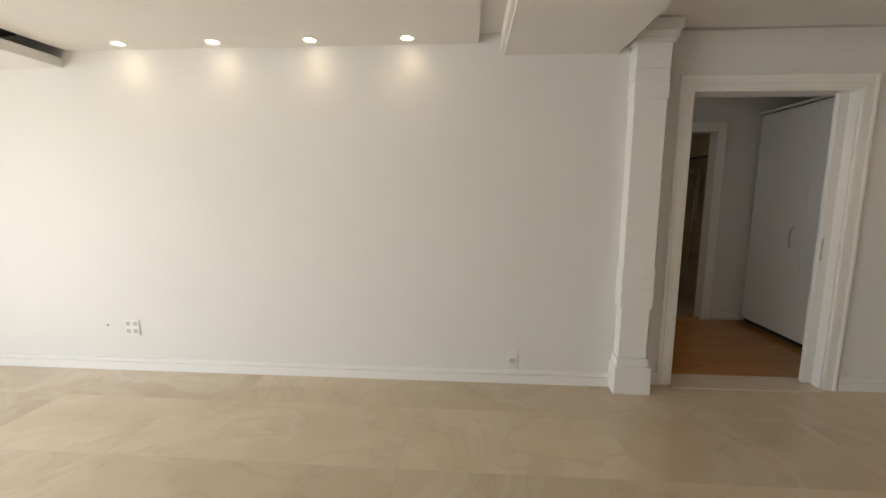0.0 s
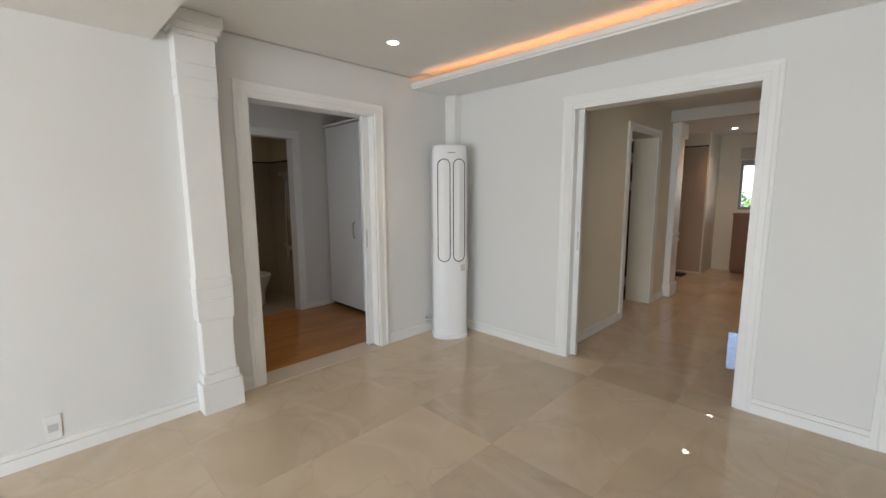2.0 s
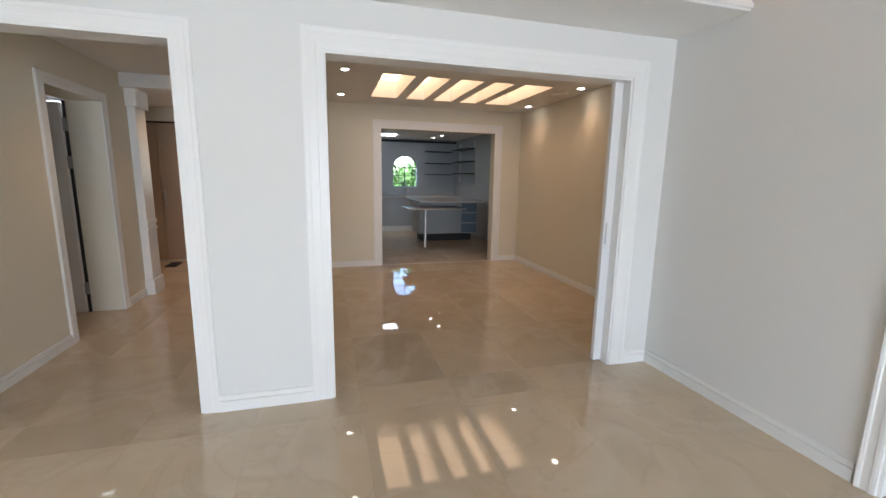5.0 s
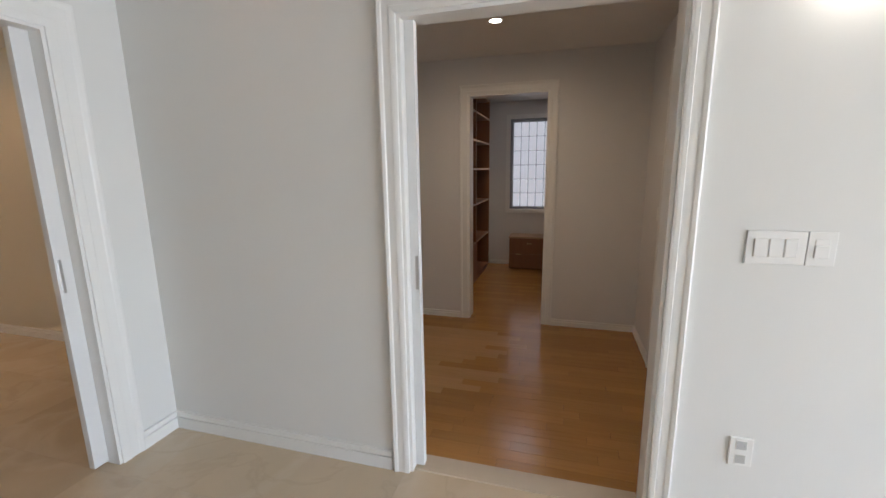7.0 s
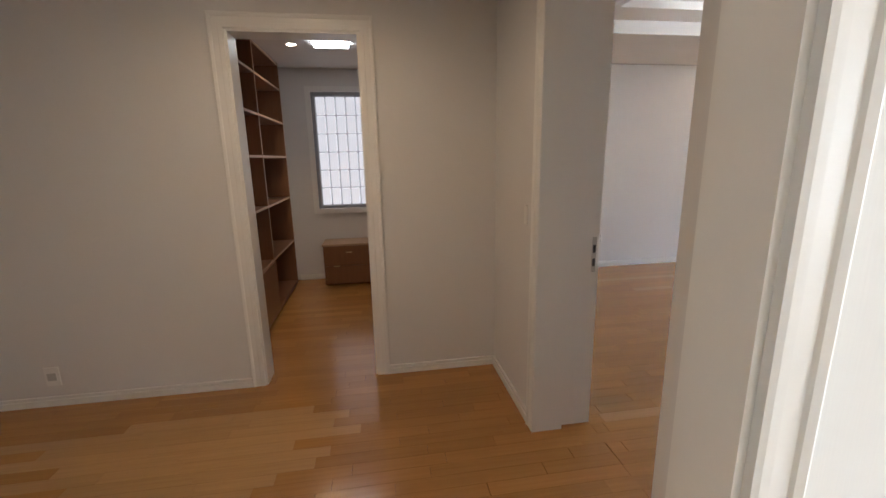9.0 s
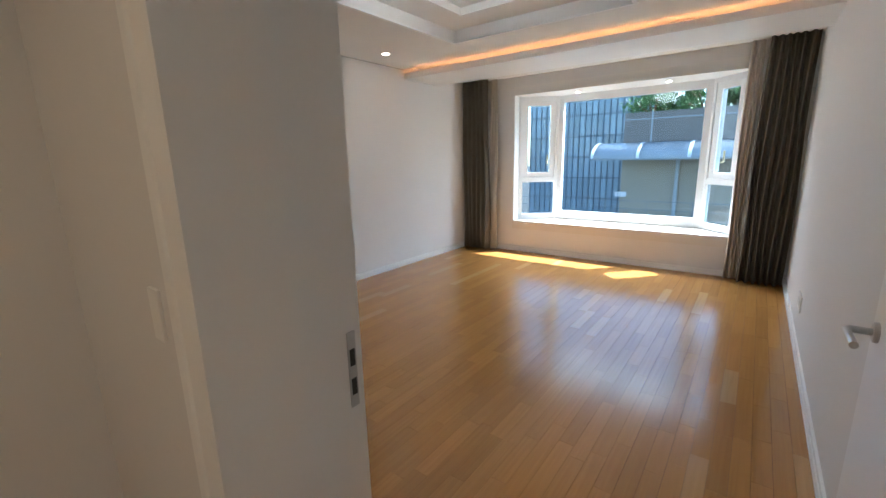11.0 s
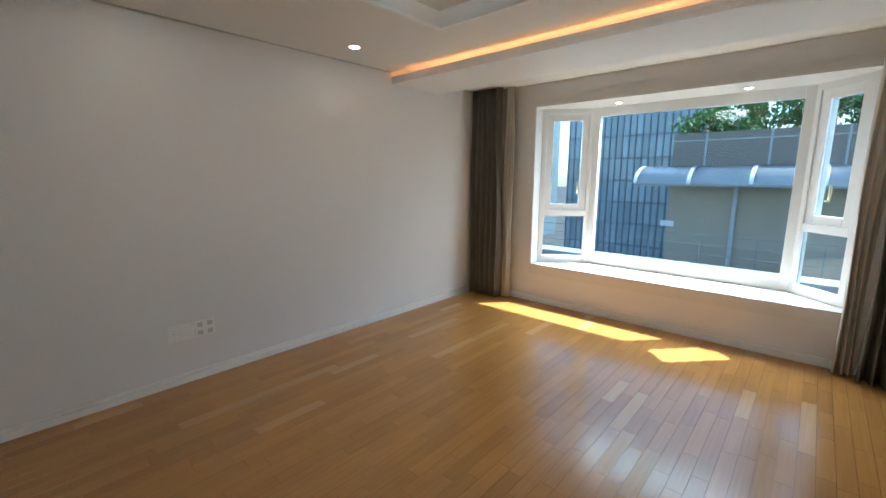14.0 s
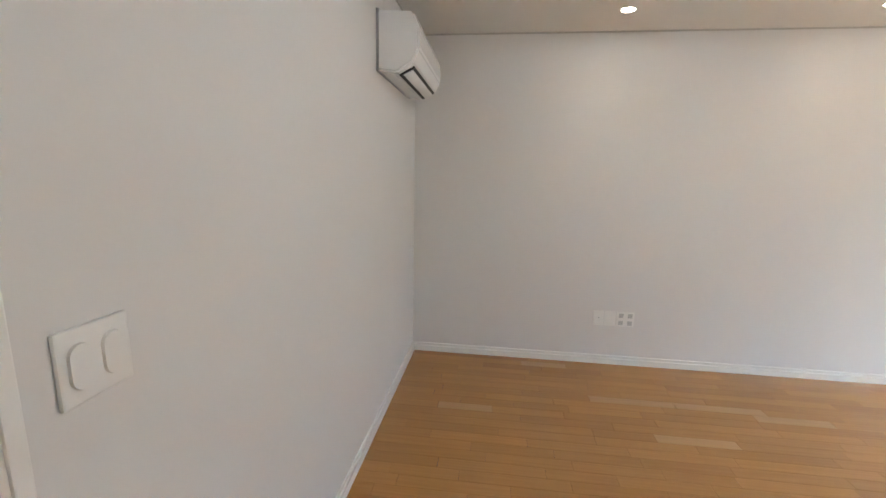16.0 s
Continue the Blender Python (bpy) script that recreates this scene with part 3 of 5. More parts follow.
# pilaster beside the north door, stepped base, dado blocks and capital
def pilaster():
    b = [(1.067, 2.93, 0.0, 1.317, 3.12, 0.20), (1.082, 2.95, 0.20, 1.302, 3.12, 0.26), (1.097, 2.965, 0.26, 1.287, 3.12, 0.62), (1.082, 2.95, 0.62, 1.302, 3.12, 0.75), (1.082, 2.955, 0.756, 1.302, 3.12, 0.83),
         (1.082, 2.95, 0.836, 1.302, 3.12, 0.90), (1.097, 2.965, 0.90, 1.287, 3.12, 2.02), (1.082, 2.95, 2.02, 1.302, 3.12, 2.12), (1.082, 2.955, 2.126, 1.302, 3.12, 2.20),
         (1.082, 2.95, 2.206, 1.302, 3.12, 2.36), (1.072, 2.94, 2.36, 1.317, 3.12, 2.39), (1.057, 2.925, 2.39, 1.332, 3.12, 2.43), (1.042, 2.91, 2.43, 1.347, 3.12, 2.498)]
    b.append((1.088, 2.9575, 0.62, 1.296, 3.118, 2.36))
    return structure(boxes("pilaster_living", b, M_TRIM, 0.004), "white stepped pilaster with a moulded capital", "pilaster")


pilaster()
structure(boxes("pipe_boxing", [(3.50, 2.98, 0, 3.588, 3.118, 2.395)], M_TRIM, 0.004), "white pipe boxing in the corner", "pipe box")

# ---- things: doors ----


def sliding_leaf(name, axis, a0, a1, c, top, pull, side, label):
    """A pocket door leaf of which a strip shows; pull: place of the flush steel pull."""
    e = empty(name, *((a0, c) if axis == 0 else (c, a0)))
    b = (a0, c - 0.019, 0.012, a1, c + 0.019, top) if axis == 0 else (c - 0.019, a0, 0.012, c + 0.019, a1, top)
    leaf = boxes("panel", [b], M_BOARD, 0.003)
    leaf.parent, leaf.matrix_parent_inverse = e, e.matrix_world.inverted()
    w, s = 0.008, 0.0205
    q = (pull - w, c - s, 0.94, pull + w, c + s, 1.10) if axis == 0 else (c - s, pull - w, 0.94, c + s, pull + w, 1.10)
    h = boxes("pull", [q], M_STEEL, 0.002)
    tagged(h, "brushed steel flush pull")
    h.parent, h.matrix_parent_inverse = e, e.matrix_world.inverted()
    return tagged(e, label, "sliding door")


sliding_leaf("sliding_door", 0, 2.53, 2.594, 3.21, 2.10, 2.545, 1, "white sliding door leaf slid into its wall pocket")
sliding_leaf("sliding_door", 1, 1.685, 1.734, 3.67, 2.10, 1.70, 1, "white sliding door leaf slid into its wall pocket")
sliding_leaf("sliding_door", 1, -2.294, -2.225, 3.68, 2.10, -2.245, 1, "white sliding door leaf slid into its wall pocket")
sliding_leaf("sliding_door", 0, 2.05, 2.094, -2.705, 2.10, 2.062, 1, "white sliding door leaf slid into its wall pocket")


def lever(parent, x, y, z, out, along, inv):
    """Lever handle with a round rose; out: -1 or 1 along y, along: -1 or 1 along x."""
    bm = bmesh.new()
    lathe(bm, [(0.027, 0), (0.027, 0.007), (0.022, 0.010)], n=24)
    rose = mesh_object("rose", bm, M_STEEL)
    rose.matrix_world = pose(x, y, z, 90 if out < 0 else -90)
    bar = tube("lever", [(x, y, z), (x, y + out * 0.052, z), (x + along * 0.012, y + out * 0.06, z), (x + along * 0.125, y + out * 0.06, z)], 0.0095, M_STEEL)
    for o in (rose, bar):
        o.parent, o.matrix_parent_inverse = parent, inv


def bedroom_door():
    e = empty("bedroom_door", 0.42, -3.14, 0)
    inv = e.matrix_world.inverted()
    body = boxes("panel", [(-0.49, -3.135, 0.008, 0.415, -3.097, 2.135)], M_BOARD, 0.003)
    body.parent, body.matrix_parent_inverse = e, inv
    lever(e, -0.43, -3.135, 0.95, -1, 1, inv)
    for z in (0.25, 1.05, 1.9):
        h = tube("hinge", [(0.422, -3.093, z - 0.05), (0.422, -3.093, z + 0.05)], 0.008, M_STEEL)
        h.parent, h.matrix_parent_inverse = e, inv
    return tagged(e, "white flush door standing open beside the wall", "door")


bedroom_door()
sp = boxes("strike_plate", [(0.446, -4.0998, 0.86, 0.468, -4.097, 1.04), (0.450, -4.0975, 0.89, 0.464, -4.096, 0.93, 1), (0.450, -4.0975, 0.96, 0.464, -4.096, 1.00, 1)], [M_STEEL, M_DARK])
tagged(sp, "steel strike plate on the door lining", "strike plate")


def corridor_door():
    e = empty("corridor_door", 5.90, 2.15, 0)
    inv = e.matrix_world.inverted()
    b = boxes("panel", [(5.855, 2.15, 0.01, 5.895, 2.98, 2.05)], M_BOARD, 0.003)
    b.parent, b.matrix_parent_inverse = e, inv
    # Near-black strip between leaf and jamb paints the dark of the hinge gap.
    lining = boxes("hinge_gap_shade", [(5.893, 2.125, 0.0, 5.908, 2.148, 2.07)], M_DARK)
    lining.parent, lining.matrix_parent_inverse = e, inv
    for z in (0.25, 1.50, 1.85):
        h = boxes("hinge", [(5.868, 2.118, z - 0.06, 5.892, 2.148, z + 0.06)], M_GREY, 0.003)
        h.parent, h.matrix_parent_inverse = e, inv
        tagged(h, "dark steel hinge")
    return tagged(e, "white flush door opened into a side room", "door")


corridor_door()


def toilet():
    e = empty("toilet", 2.35, 6.5, 0)
    inv = e.matrix_world.inverted()
    bm = bmesh.new()
    lathe(bm, [(0.12, 0), (0.11, 0.1), (0.13, 0.22), (0.18, 0.34), (0.19, 0.39)], n=24)
    bmesh.ops.scale(bm, vec=(1, 1.35, 1), verts=bm.verts)
    bowl = mesh_object("bowl", bm, M_CERAMIC, True)
    bowl.location = (2.35, 6.25, 0)
    bm = bmesh.new()
    lathe(bm, [(0.19, 0), (0.2, 0.01), (0.2, 0.03), (0.17, 0.04)], n=24)
    bmesh.ops.scale(bm, vec=(1, 1.35, 1), verts=bm.verts)
    seat = mesh_object("lid", bm, M_CERAMIC)
    seat.location = (2.35, 6.25, 0.392)
    tank = boxes("tank", [(2.16, 6.55, 0.36, 2.54, 6.75, 0.78), (2.15, 6.54, 0.78, 2.55, 6.76, 0.82)], M_CERAMIC, 0.015)
    for o in (bowl, seat, tank):
        bpy.context.view_layer.update()
        o.parent, o.matrix_parent_inverse = e, inv
    e.location = (2.57, 6.23, -0.12)
    return tagged(e, "white ceramic toilet by the bathroom wall", "toilet")


toilet()
rail = empty("shower_set", 3.08, 5.85, 0.6)
for o in (tube("rail", [(3.05, 5.85, 1.05), (3.05, 5.85, 1.74)], 0.011, M_STEEL), tube("hose", [(3.03, 5.85, 0.64), (2.98, 5.80, 0.45), (2.97, 5.77, 1.0), (3.02, 5.84, 1.60)], 0.008, M_STEEL),
          tube("bracket", [(3.09, 5.85, 1.08), (3.05, 5.85, 1.08)], 0.012, M_STEEL), tube("bracket", [(3.09, 5.85, 1.70), (3.05, 5.85, 1.70)], 0.012, M_STEEL),
          tube("head", [(3.04, 5.84, 1.62), (2.99, 5.83, 1.70), (2.93, 5.82, 1.70)], 0.032, M_STEEL),
          tube("mixer", [(3.06, 5.76, 0.64), (3.06, 5.94, 0.64)], 0.026, M_STEEL), tube("mixer_lever", [(3.05, 5.85, 0.66), (2.97, 5.85, 0.70)], 0.011, M_STEEL)):
    o.parent, o.matrix_parent_inverse = rail, rail.matrix_world.inverted()
tagged(rail, "chrome shower rail, hose and mixer on the tiles", "shower")


def wardrobe():
    e = empty("wardrobe", 3.4, 4.1, 0)
    inv = e.matrix_world.inverted()
    # The gap below the cornice is a near-black bar with its shade painted in.
    parts = [boxes("body", [(3.09, 3.36, 0.05, 3.74, 4.80, 2.22)], M_BOARD), boxes("plinth", [(3.12, 3.36, 0, 3.7, 4.80, 0.05)], M_DARK), boxes("shadow_gap", [(3.10, 3.36, 2.222, 3.7, 4.80, 2.232)], M_DARK),
             boxes("cornice", [(3.05, 3.34, 2.234, 3.74, 4.81, 2.252)], M_TRIM, 0.003)]
    for k, y in enumerate((3.37, 4.06)):
        parts.append(boxes("door", [(3.068, y, 0.055, 3.088, y + 0.685, 2.218)], M_BOARD, 0.002))
        hy = y + 0.12 if k else y + 0.56
        if k:
            parts.append(tube("handle", [(3.066, hy, 0.91), (3.045, hy, 0.92), (3.04, hy, 1.0), (3.045, hy, 1.08), (3.066, hy, 1.09)], 0.008, M_STEEL))
    for o in parts:
        o.parent, o.matrix_parent_inverse = e, inv
    return tagged(e, "white built-in wardrobe with flush doors", "wardrobe")


wardrobe()


def closet():
    e = empty("closet_door", 8.53, 2.1, 0)
    inv = e.matrix_world.inverted()
    parts = [boxes("panel", [(8.52, 1.88, 0.03, 8.548, 2.27, 2.17), (8.52, 2.275, 0.03, 8.548, 2.72, 2.17)], M_CLOSET, 0.003), boxes("track", [(8.51, 1.88, 2.172, 8.548, 2.72, 2.19)], M_DARK),
             boxes("handle", [(8.505, 2.22, 0.9, 8.52, 2.235, 1.15)], M_STEEL, 0.002)]
    for o in parts:
        o.parent, o.matrix_parent_inverse = e, inv
    return tagged(e, "beige closet doors at the corridor end", "closet")


closet()
tagged(boxes("floor_grille", [(8.05, 2.02, 0.0, 8.33, 2.18, 0.015)] + [(8.07 + i * 0.045, 2.03, 0.015, 8.09 + i * 0.045, 2.17, 0.022) for i in range(6)], M_DARK), "dark floor grille by the closet", "grille")

# ---- floor-standing air conditioner in the living room corner ----


def floor_air_conditioner():
    e = empty("floor_air_conditioner", 3.30, 2.87, 0, -38)
    W, D = 0.172, 0.145

    def outline(s, n=28):
        pts = []
        for i in range(n + 1):
            a = math.pi * i / n
            pts.append((-W * s * math.copysign(abs(math.cos(a)) ** 0.8, math.cos(a)), -D * s * math.sin(a) ** 0.75))
        return pts + [(W * s, 0.10 * s), (W * 0.7 * s, 0.15 * s), (-W * 0.7 * s, 0.15 * s), (-W * s, 0.10 * s)]

    def column(name, levels, mat):
        bm = bmesh.new()
        rings = [[bm.verts.new((x, y, z)) for x, y in outline(s)] for z, s in levels]
        n = len(rings[0])
        for a, b in zip(rings, rings[1:]):
            for i in range(n):
                bm.faces.new((a[i], a[(i + 1) % n], b[(i + 1) % n], b[i]))
        bm.faces.new(rings[0])
        bm.faces.new(rings[-1])
        return mesh_object(name, bm, mat)

    parts = [column("base", [(0, 1.03), (0.03, 1.03), (0.035, 1.0)], M_APPLIANCE), column("body", [(0.037, 1.0), (1.76, 1.0), (1.83, 0.985), (1.865, 0.95), (1.872, 0.9)], M_APPLIANCE)]

    def front(x, lift=0.0):
        c = min(1, abs(x / W) ** 1.25)
        a = math.acos(c)
        return -D * math.sin(a) ** 0.75 - lift

    for cx in (-0.072, 0.072):
        bm = bmesh.new()
        path, hw, z0, z1 = [], 0.056, 0.775, 1.74
        for i in range(17):
            a = math.pi * i / 16
            path.append((cx + hw * math.cos(a), z1 - hw + hw * math.sin(a)))
        for i in range(17):
            a = math.pi + math.pi * i / 16
            path.append((cx + hw * math.cos(a), z0 + hw + hw * math.sin(a)))
        ring = tube("vent_rim", [(x, front(x, 0.001), z) for x, z in path + path[:1]], 0.0045, M_RIM)
        tagged(ring, "dark rim of the air outlet")
        parts.append(ring)
        vs = [bm.verts.new((cx + (x - cx) * 0.9, front(cx + (x - cx) * 0.9, 0.004), (z1 + z0) / 2 + (z - (z1 + z0) / 2) * 0.985)) for x, z in path]
        mid = [bm.verts.new((cx, front(cx, 0.012), z)) for z in (z0 + 0.05, z1 - 0.05)]
        for i in range(len(vs)):
            a, b = vs[i], vs[(i + 1) % len(vs)]
            za = (a.co.z + b.co.z) / 2
            m0 = mid[0] if za < (z0 + z1) / 2 else mid[1]
            if abs(a.co.z - b.co.z) > 0.3:
                bm.faces.new((a, b, mid[1] if b.co.z > a.co.z else mid[0], mid[0] if b.co.z > a.co.z else mid[1]))
            else:
                bm.faces.new((a, b, m0))
        parts.append(mesh_object("blade", bm, M_APPLIANCE))
    badge = boxes("badge", [(-0.035, front(0.0) - 0.003, 1.795, 0.035, front(0.03) + 0.004, 1.803)], M_GREY)
    sticker = boxes("energy_sticker", [(0.085, front(0.095) - 0.002, 0.68, 0.128, front(0.128) + 0.006, 0.74)], M_SHEER)
    tagged(sticker, "small faded energy sticker")
    side = boxes("side_panel", [(0.167, -0.02, 0.68, 0.180, 0.03, 0.80)], M_PLASTIC, 0.004)
    hose = tube("hose", [(-0.10, 0.12, 0.14), (-0.17, 0.10, 0.15), (-0.22, 0.12, 0.13), (-0.24, 0.18, 0.16)], 0.015, M_GREY)
    for o in parts + [badge, sticker, side, hose]:
        o.parent = e
    return tagged(e, "tall white floor-standing air conditioner in the corner", "air conditioner")


floor_air_conditioner()

# ---- sockets and switches ----


def plate(name, m, parts, label, category, group=""):
    """parts: (x0, x1, z0, z1, proud, material index) on a wall plate facing -y."""
    bm = bmesh.new()
    for x0, x1, z0, z1, d, k in parts:
        add_box(bm, x0, -d, z0, x1, 0.0, z1, bevel=min(0.003, d * 0.3), index=k)
    ob = mesh_object(name, bm, [M_PLASTIC, M_SOCKET, M_DARK])
    ob.matrix_world = m
    return tagged(ob, label, category, group)


def outlet(x0, x1, z0, z1, cols, rows):
    out = [(x0, x1, z0, z1, 0.009, 0)]
    for i in range(cols):
        for j in range(rows):
            cx, cz = x0 + (i + 0.5) * (x1 - x0) / cols, z0 + (j + 0.5) * (z1 - z0) / rows
            r = min((x1 - x0) / cols, (z1 - z0) / rows) * 0.34
            out.append((cx - r, cx + r, cz - r, cz + r, 0.011, 1))
            out += [(cx - r * .5 - .002, cx - r * .5 + .002, cz - .002, cz + .002, 0.0125, 2), (cx + r * .5 - .002, cx + r * .5 + .002, cz - .002, cz + .002, 0.0125, 2)]
    return out


plate("wall_socket", pose(-2.61, 3.06, 0.35), outlet(-0.045, 0.075, -0.06, 0.06, 2, 2), "white four-way socket on the wall", "socket")
plate("wall_socket", pose(0.365, 3.06, 0.175), outlet(-0.035, 0.035, -0.07, 0.07, 1, 1), "white single socket above the baseboard", "socket")
tagged(boxes("cable_hole", [(-2.805, 3.054, 0.355, -2.795, 3.06, 0.365)], M_DARK), "small dark cable hole in the wall", "hole")
plate("wall_socket", pose(0.72, -2.645, 0.385, 0, 0, 180), outlet(-0.04, 0.04, -0.06, 0.06, 1, 2), "white double socket on the wall", "socket")
plate("light_switch", pose(0.70, -2.645, 1.20, 0, 0, 180), [(-0.09, 0.09, -0.06, 0.06, 0.008, 0)] + [(-0.067 + i * 0.046, -0.027 + i * 0.046, -0.033, 0.033, 0.013, 0) for i in range(3)], "white three-gang light switch on the wall", "switch")
plate("light_switch", pose(0.565, -2.645, 1.20, 0, 0, 180), [(-0.042, 0.042, -0.06, 0.06, 0.008, 0), (-0.022, 0.022, -0.032, 0.012, 0.013, 0), (-0.022, 0.022, 0.014, 0.035, 0.010, 0)], "white single light switch on the wall", "switch")
plate("wall_socket", pose(3.51, -4.85, 0.19, 0, 0, 180), outlet(-0.04, 0.04, -0.06, 0.06, 1, 1), "white socket above the hall baseboard", "socket")
plate("wall_socket", pose(4.62, -3.39, 0.40, 0, 0, 180), outlet(-0.04, 0.04, -0.06, 0.06, 1, 2), "white socket on the dining wall", "socket")
plate("light_switch", pose(0.75, -4.27, 1.14, 0, 0, 90), [(-0.022, 0.022, -0.05, 0.05, 0.007, 0)], "slim white switch on the hall wall", "switch")
plate("wall_socket", pose(-1.18, -7.12, 0.38, 0, 0, 180), [(-0.15, -0.07, -0.06, 0.06, 0.008, 0), (-0.117, -0.105, -0.004, 0.008, 0.012, 2), (-0.065, 0.02, -0.06, 0.06, 0.006, 0)] + outlet(0.025, 0.16, -0.06, 0.06, 2, 2), "white socket panel with aerial outlet", "socket")
plate("wall_socket", pose(-2.88, -3.065, 0.31), outlet(-0.09, 0.09, -0.06, 0.06, 2, 1), "white socket on the bedroom wall", "socket")


def bedroom_switch():
    e = empty("light_switch", 0.43, -4.40, 1.175, -90)
    bm = bmesh.new()
    add_box(bm, -0.062, -0.009, -0.062, 0.062, 0, 0.062, bevel=0.004)
    pl = mesh_object("plate", bm, M_PLASTIC)
    pl.parent = e
    for cx in (-0.028, 0.028):
        bm = bmesh.new()
        pts = [(cx + 0.02 * math.cos(math.pi * i / 10), 0.018 + 0.02 * math.sin(math.pi * i / 10)) for i in range(11)] + [(cx + 0.02 * math.cos(math.pi + math.pi * i / 10), -0.018 + 0.02 * math.sin(math.pi + math.pi * i / 10)) for i in range(11)]
        a, b = [bm.verts.new((x, -0.0085, z)) for x, z in pts], [bm.verts.new((cx + (x - cx) * 0.93, -0.014, z * 0.96)) for x, z in pts]
        for i in range(len(a)):
            bm.faces.new((a[i], a[(i + 1) % len(a)], b[(i + 1) % len(a)], b[i]))
        bm.faces.new(b)
        k = mesh_object("rocker", bm, M_PLASTIC)
        k.parent = e
    return tagged(e, "white two-gang switch with oval rockers", "switch")


bedroom_switch()



def wall_sconce(x, y, z):
    """Small sconce on the living room wall: brass plate, arm, glass bell shade and bulb."""
    e = empty("wall_sconce", x, y, z)
    bm = bmesh.new()
    lathe(bm, [(0.045, 0), (0.045, 0.008), (0.03, 0.018)], n=24)
    pl = mesh_object("back_plate", bm, M_BRASS)
    pl.matrix_world = pose(0, 0.0, 0.08, -90)
    arm = tube("arm", [(0, 0.01, 0.08), (0, 0.07, 0.07), (0, 0.10, 0.10), (0, 0.10, 0.13)], 0.007, M_BRASS)
    bm = bmesh.new()
    n, prof = 28, [(0.018, 0.12), (0.03, 0.10), (0.05, 0.06), (0.058, 0.01), (0.062, -0.03)]
    rings = [[bm.verts.new((r * math.cos(6.2832 * i / n), 0.10 + r * math.sin(6.2832 * i / n), h)) for i in range(n)] for r, h in prof]
    for a, b in zip(rings, rings[1:]):
        for i in range(n):
            bm.faces.new((a[i], a[(i + 1) % n], b[(i + 1) % n], b[i]))
    shade = mesh_object("shade", bm, M_GLASS, True)
    bm = bmesh.new()
    lathe(bm, [(0.004, -0.005), (0.02, 0.01), (0.022, 0.035), (0.012, 0.07)], 0, 0.10, 0, 20)
    bulb = mesh_object("bulb", bm, M_LAMP, True)
    for o in (pl, arm, shade, bulb):
        o.parent = e
    return tagged(e, "small brass wall lamp with a glass shade, lit", "wall lamp")


wall_sconce(0.585, -2.645, 2.03)

# ---- recessed lamps ----


def downlight(x, y, z, r=0.037):
    bm = bmesh.new()
    lathe(bm, [(r + 0.012, 0.0), (r + 0.012, -0.004), (r + 0.002, -0.006), (r, -0.003)], n=24)
    ring = mesh_object("downlight", bm, M_TRIM)
    ring.location = (x, y, z)
    bm = bmesh.new()
    bmesh.ops.create_circle(bm, cap_ends=True, radius=r, segments=24)
    d = mesh_object("lens", bm, M_LAMP)
    d.location = (0, 0, -0.0065)
    d.parent = ring
    return tagged(ring, "small round recessed ceiling lamp, lit", "downlight", "recessed ceiling lamps")


for x in (-2.38, -1.71, -1.04, -0.39):
    downlight(x, 2.93, 2.41)
    spot("spot_living", x, 2.90, 2.39, 0.19, (1.0, 0.58, 0.30), 120, 1.0, 0, 0.35)
for x, y, z, w in ((2.35, 2.51, 2.50, 3), (5.6, -0.45, 2.49, 0), (6.96, -0.45, 2.49, 0), (5.6, -3.2, 2.49, 1.3), (6.96, -3.2, 2.49, 1.3), (5.0, 1.2, 2.45, 3.0), (6.9, 1.5, 2.40, 6.0), (8.3, 1.5, 2.40, 5.0),
                   (1.95, 5.7, 2.35, 3.5), (1.91, -3.95, 2.47, 4.8), (2.2, -6.35, 2.45, 4), (-2.42, -6.72, 2.50, 0.16), (-0.97, -6.72, 2.50, 0.16), (-2.39, -3.5, 2.50, 0), (-0.97, -3.5, 2.50, 0), (11.5, -2.86, 2.40, 2.5), (10.9, -2.92, 2.40, 2.5), (-4.85, -5.5, 2.247, 0), (-4.85, -4.4, 2.247, 0)):
    downlight(x, y, z, 0.028 if z < 2.3 else 0.037)
    if w:
        spot("spot_room", x, y, z - 0.02, w, (1.0, 0.60, 0.33) if 0 < y < 2 or y == -3.2 else WARM, 178 if -5 < y < -3.9 else 110, 1.0, 0, -0.35 if y == -6.72 else 0.0)

# ---- dining and kitchen ----
lum = boxes("light_well_panel", [(5.66, -2.87, 2.715, 7.0, -0.85, 2.735)], M_LUM)
tagged(lum, "warm backlit panel in the ceiling well", "ceiling lamp")
bm = bmesh.new()
lathe(bm, [(0.11, 0), (0.11, -0.01), (0.09, -0.014), (0.07, -0.008)], n=24)
sk = mesh_object("ceiling_speaker", bm, M_TRIM)
sk.location = (5.95, -3.12, 2.49)
tagged(sk, "round white ceiling speaker", "speaker")


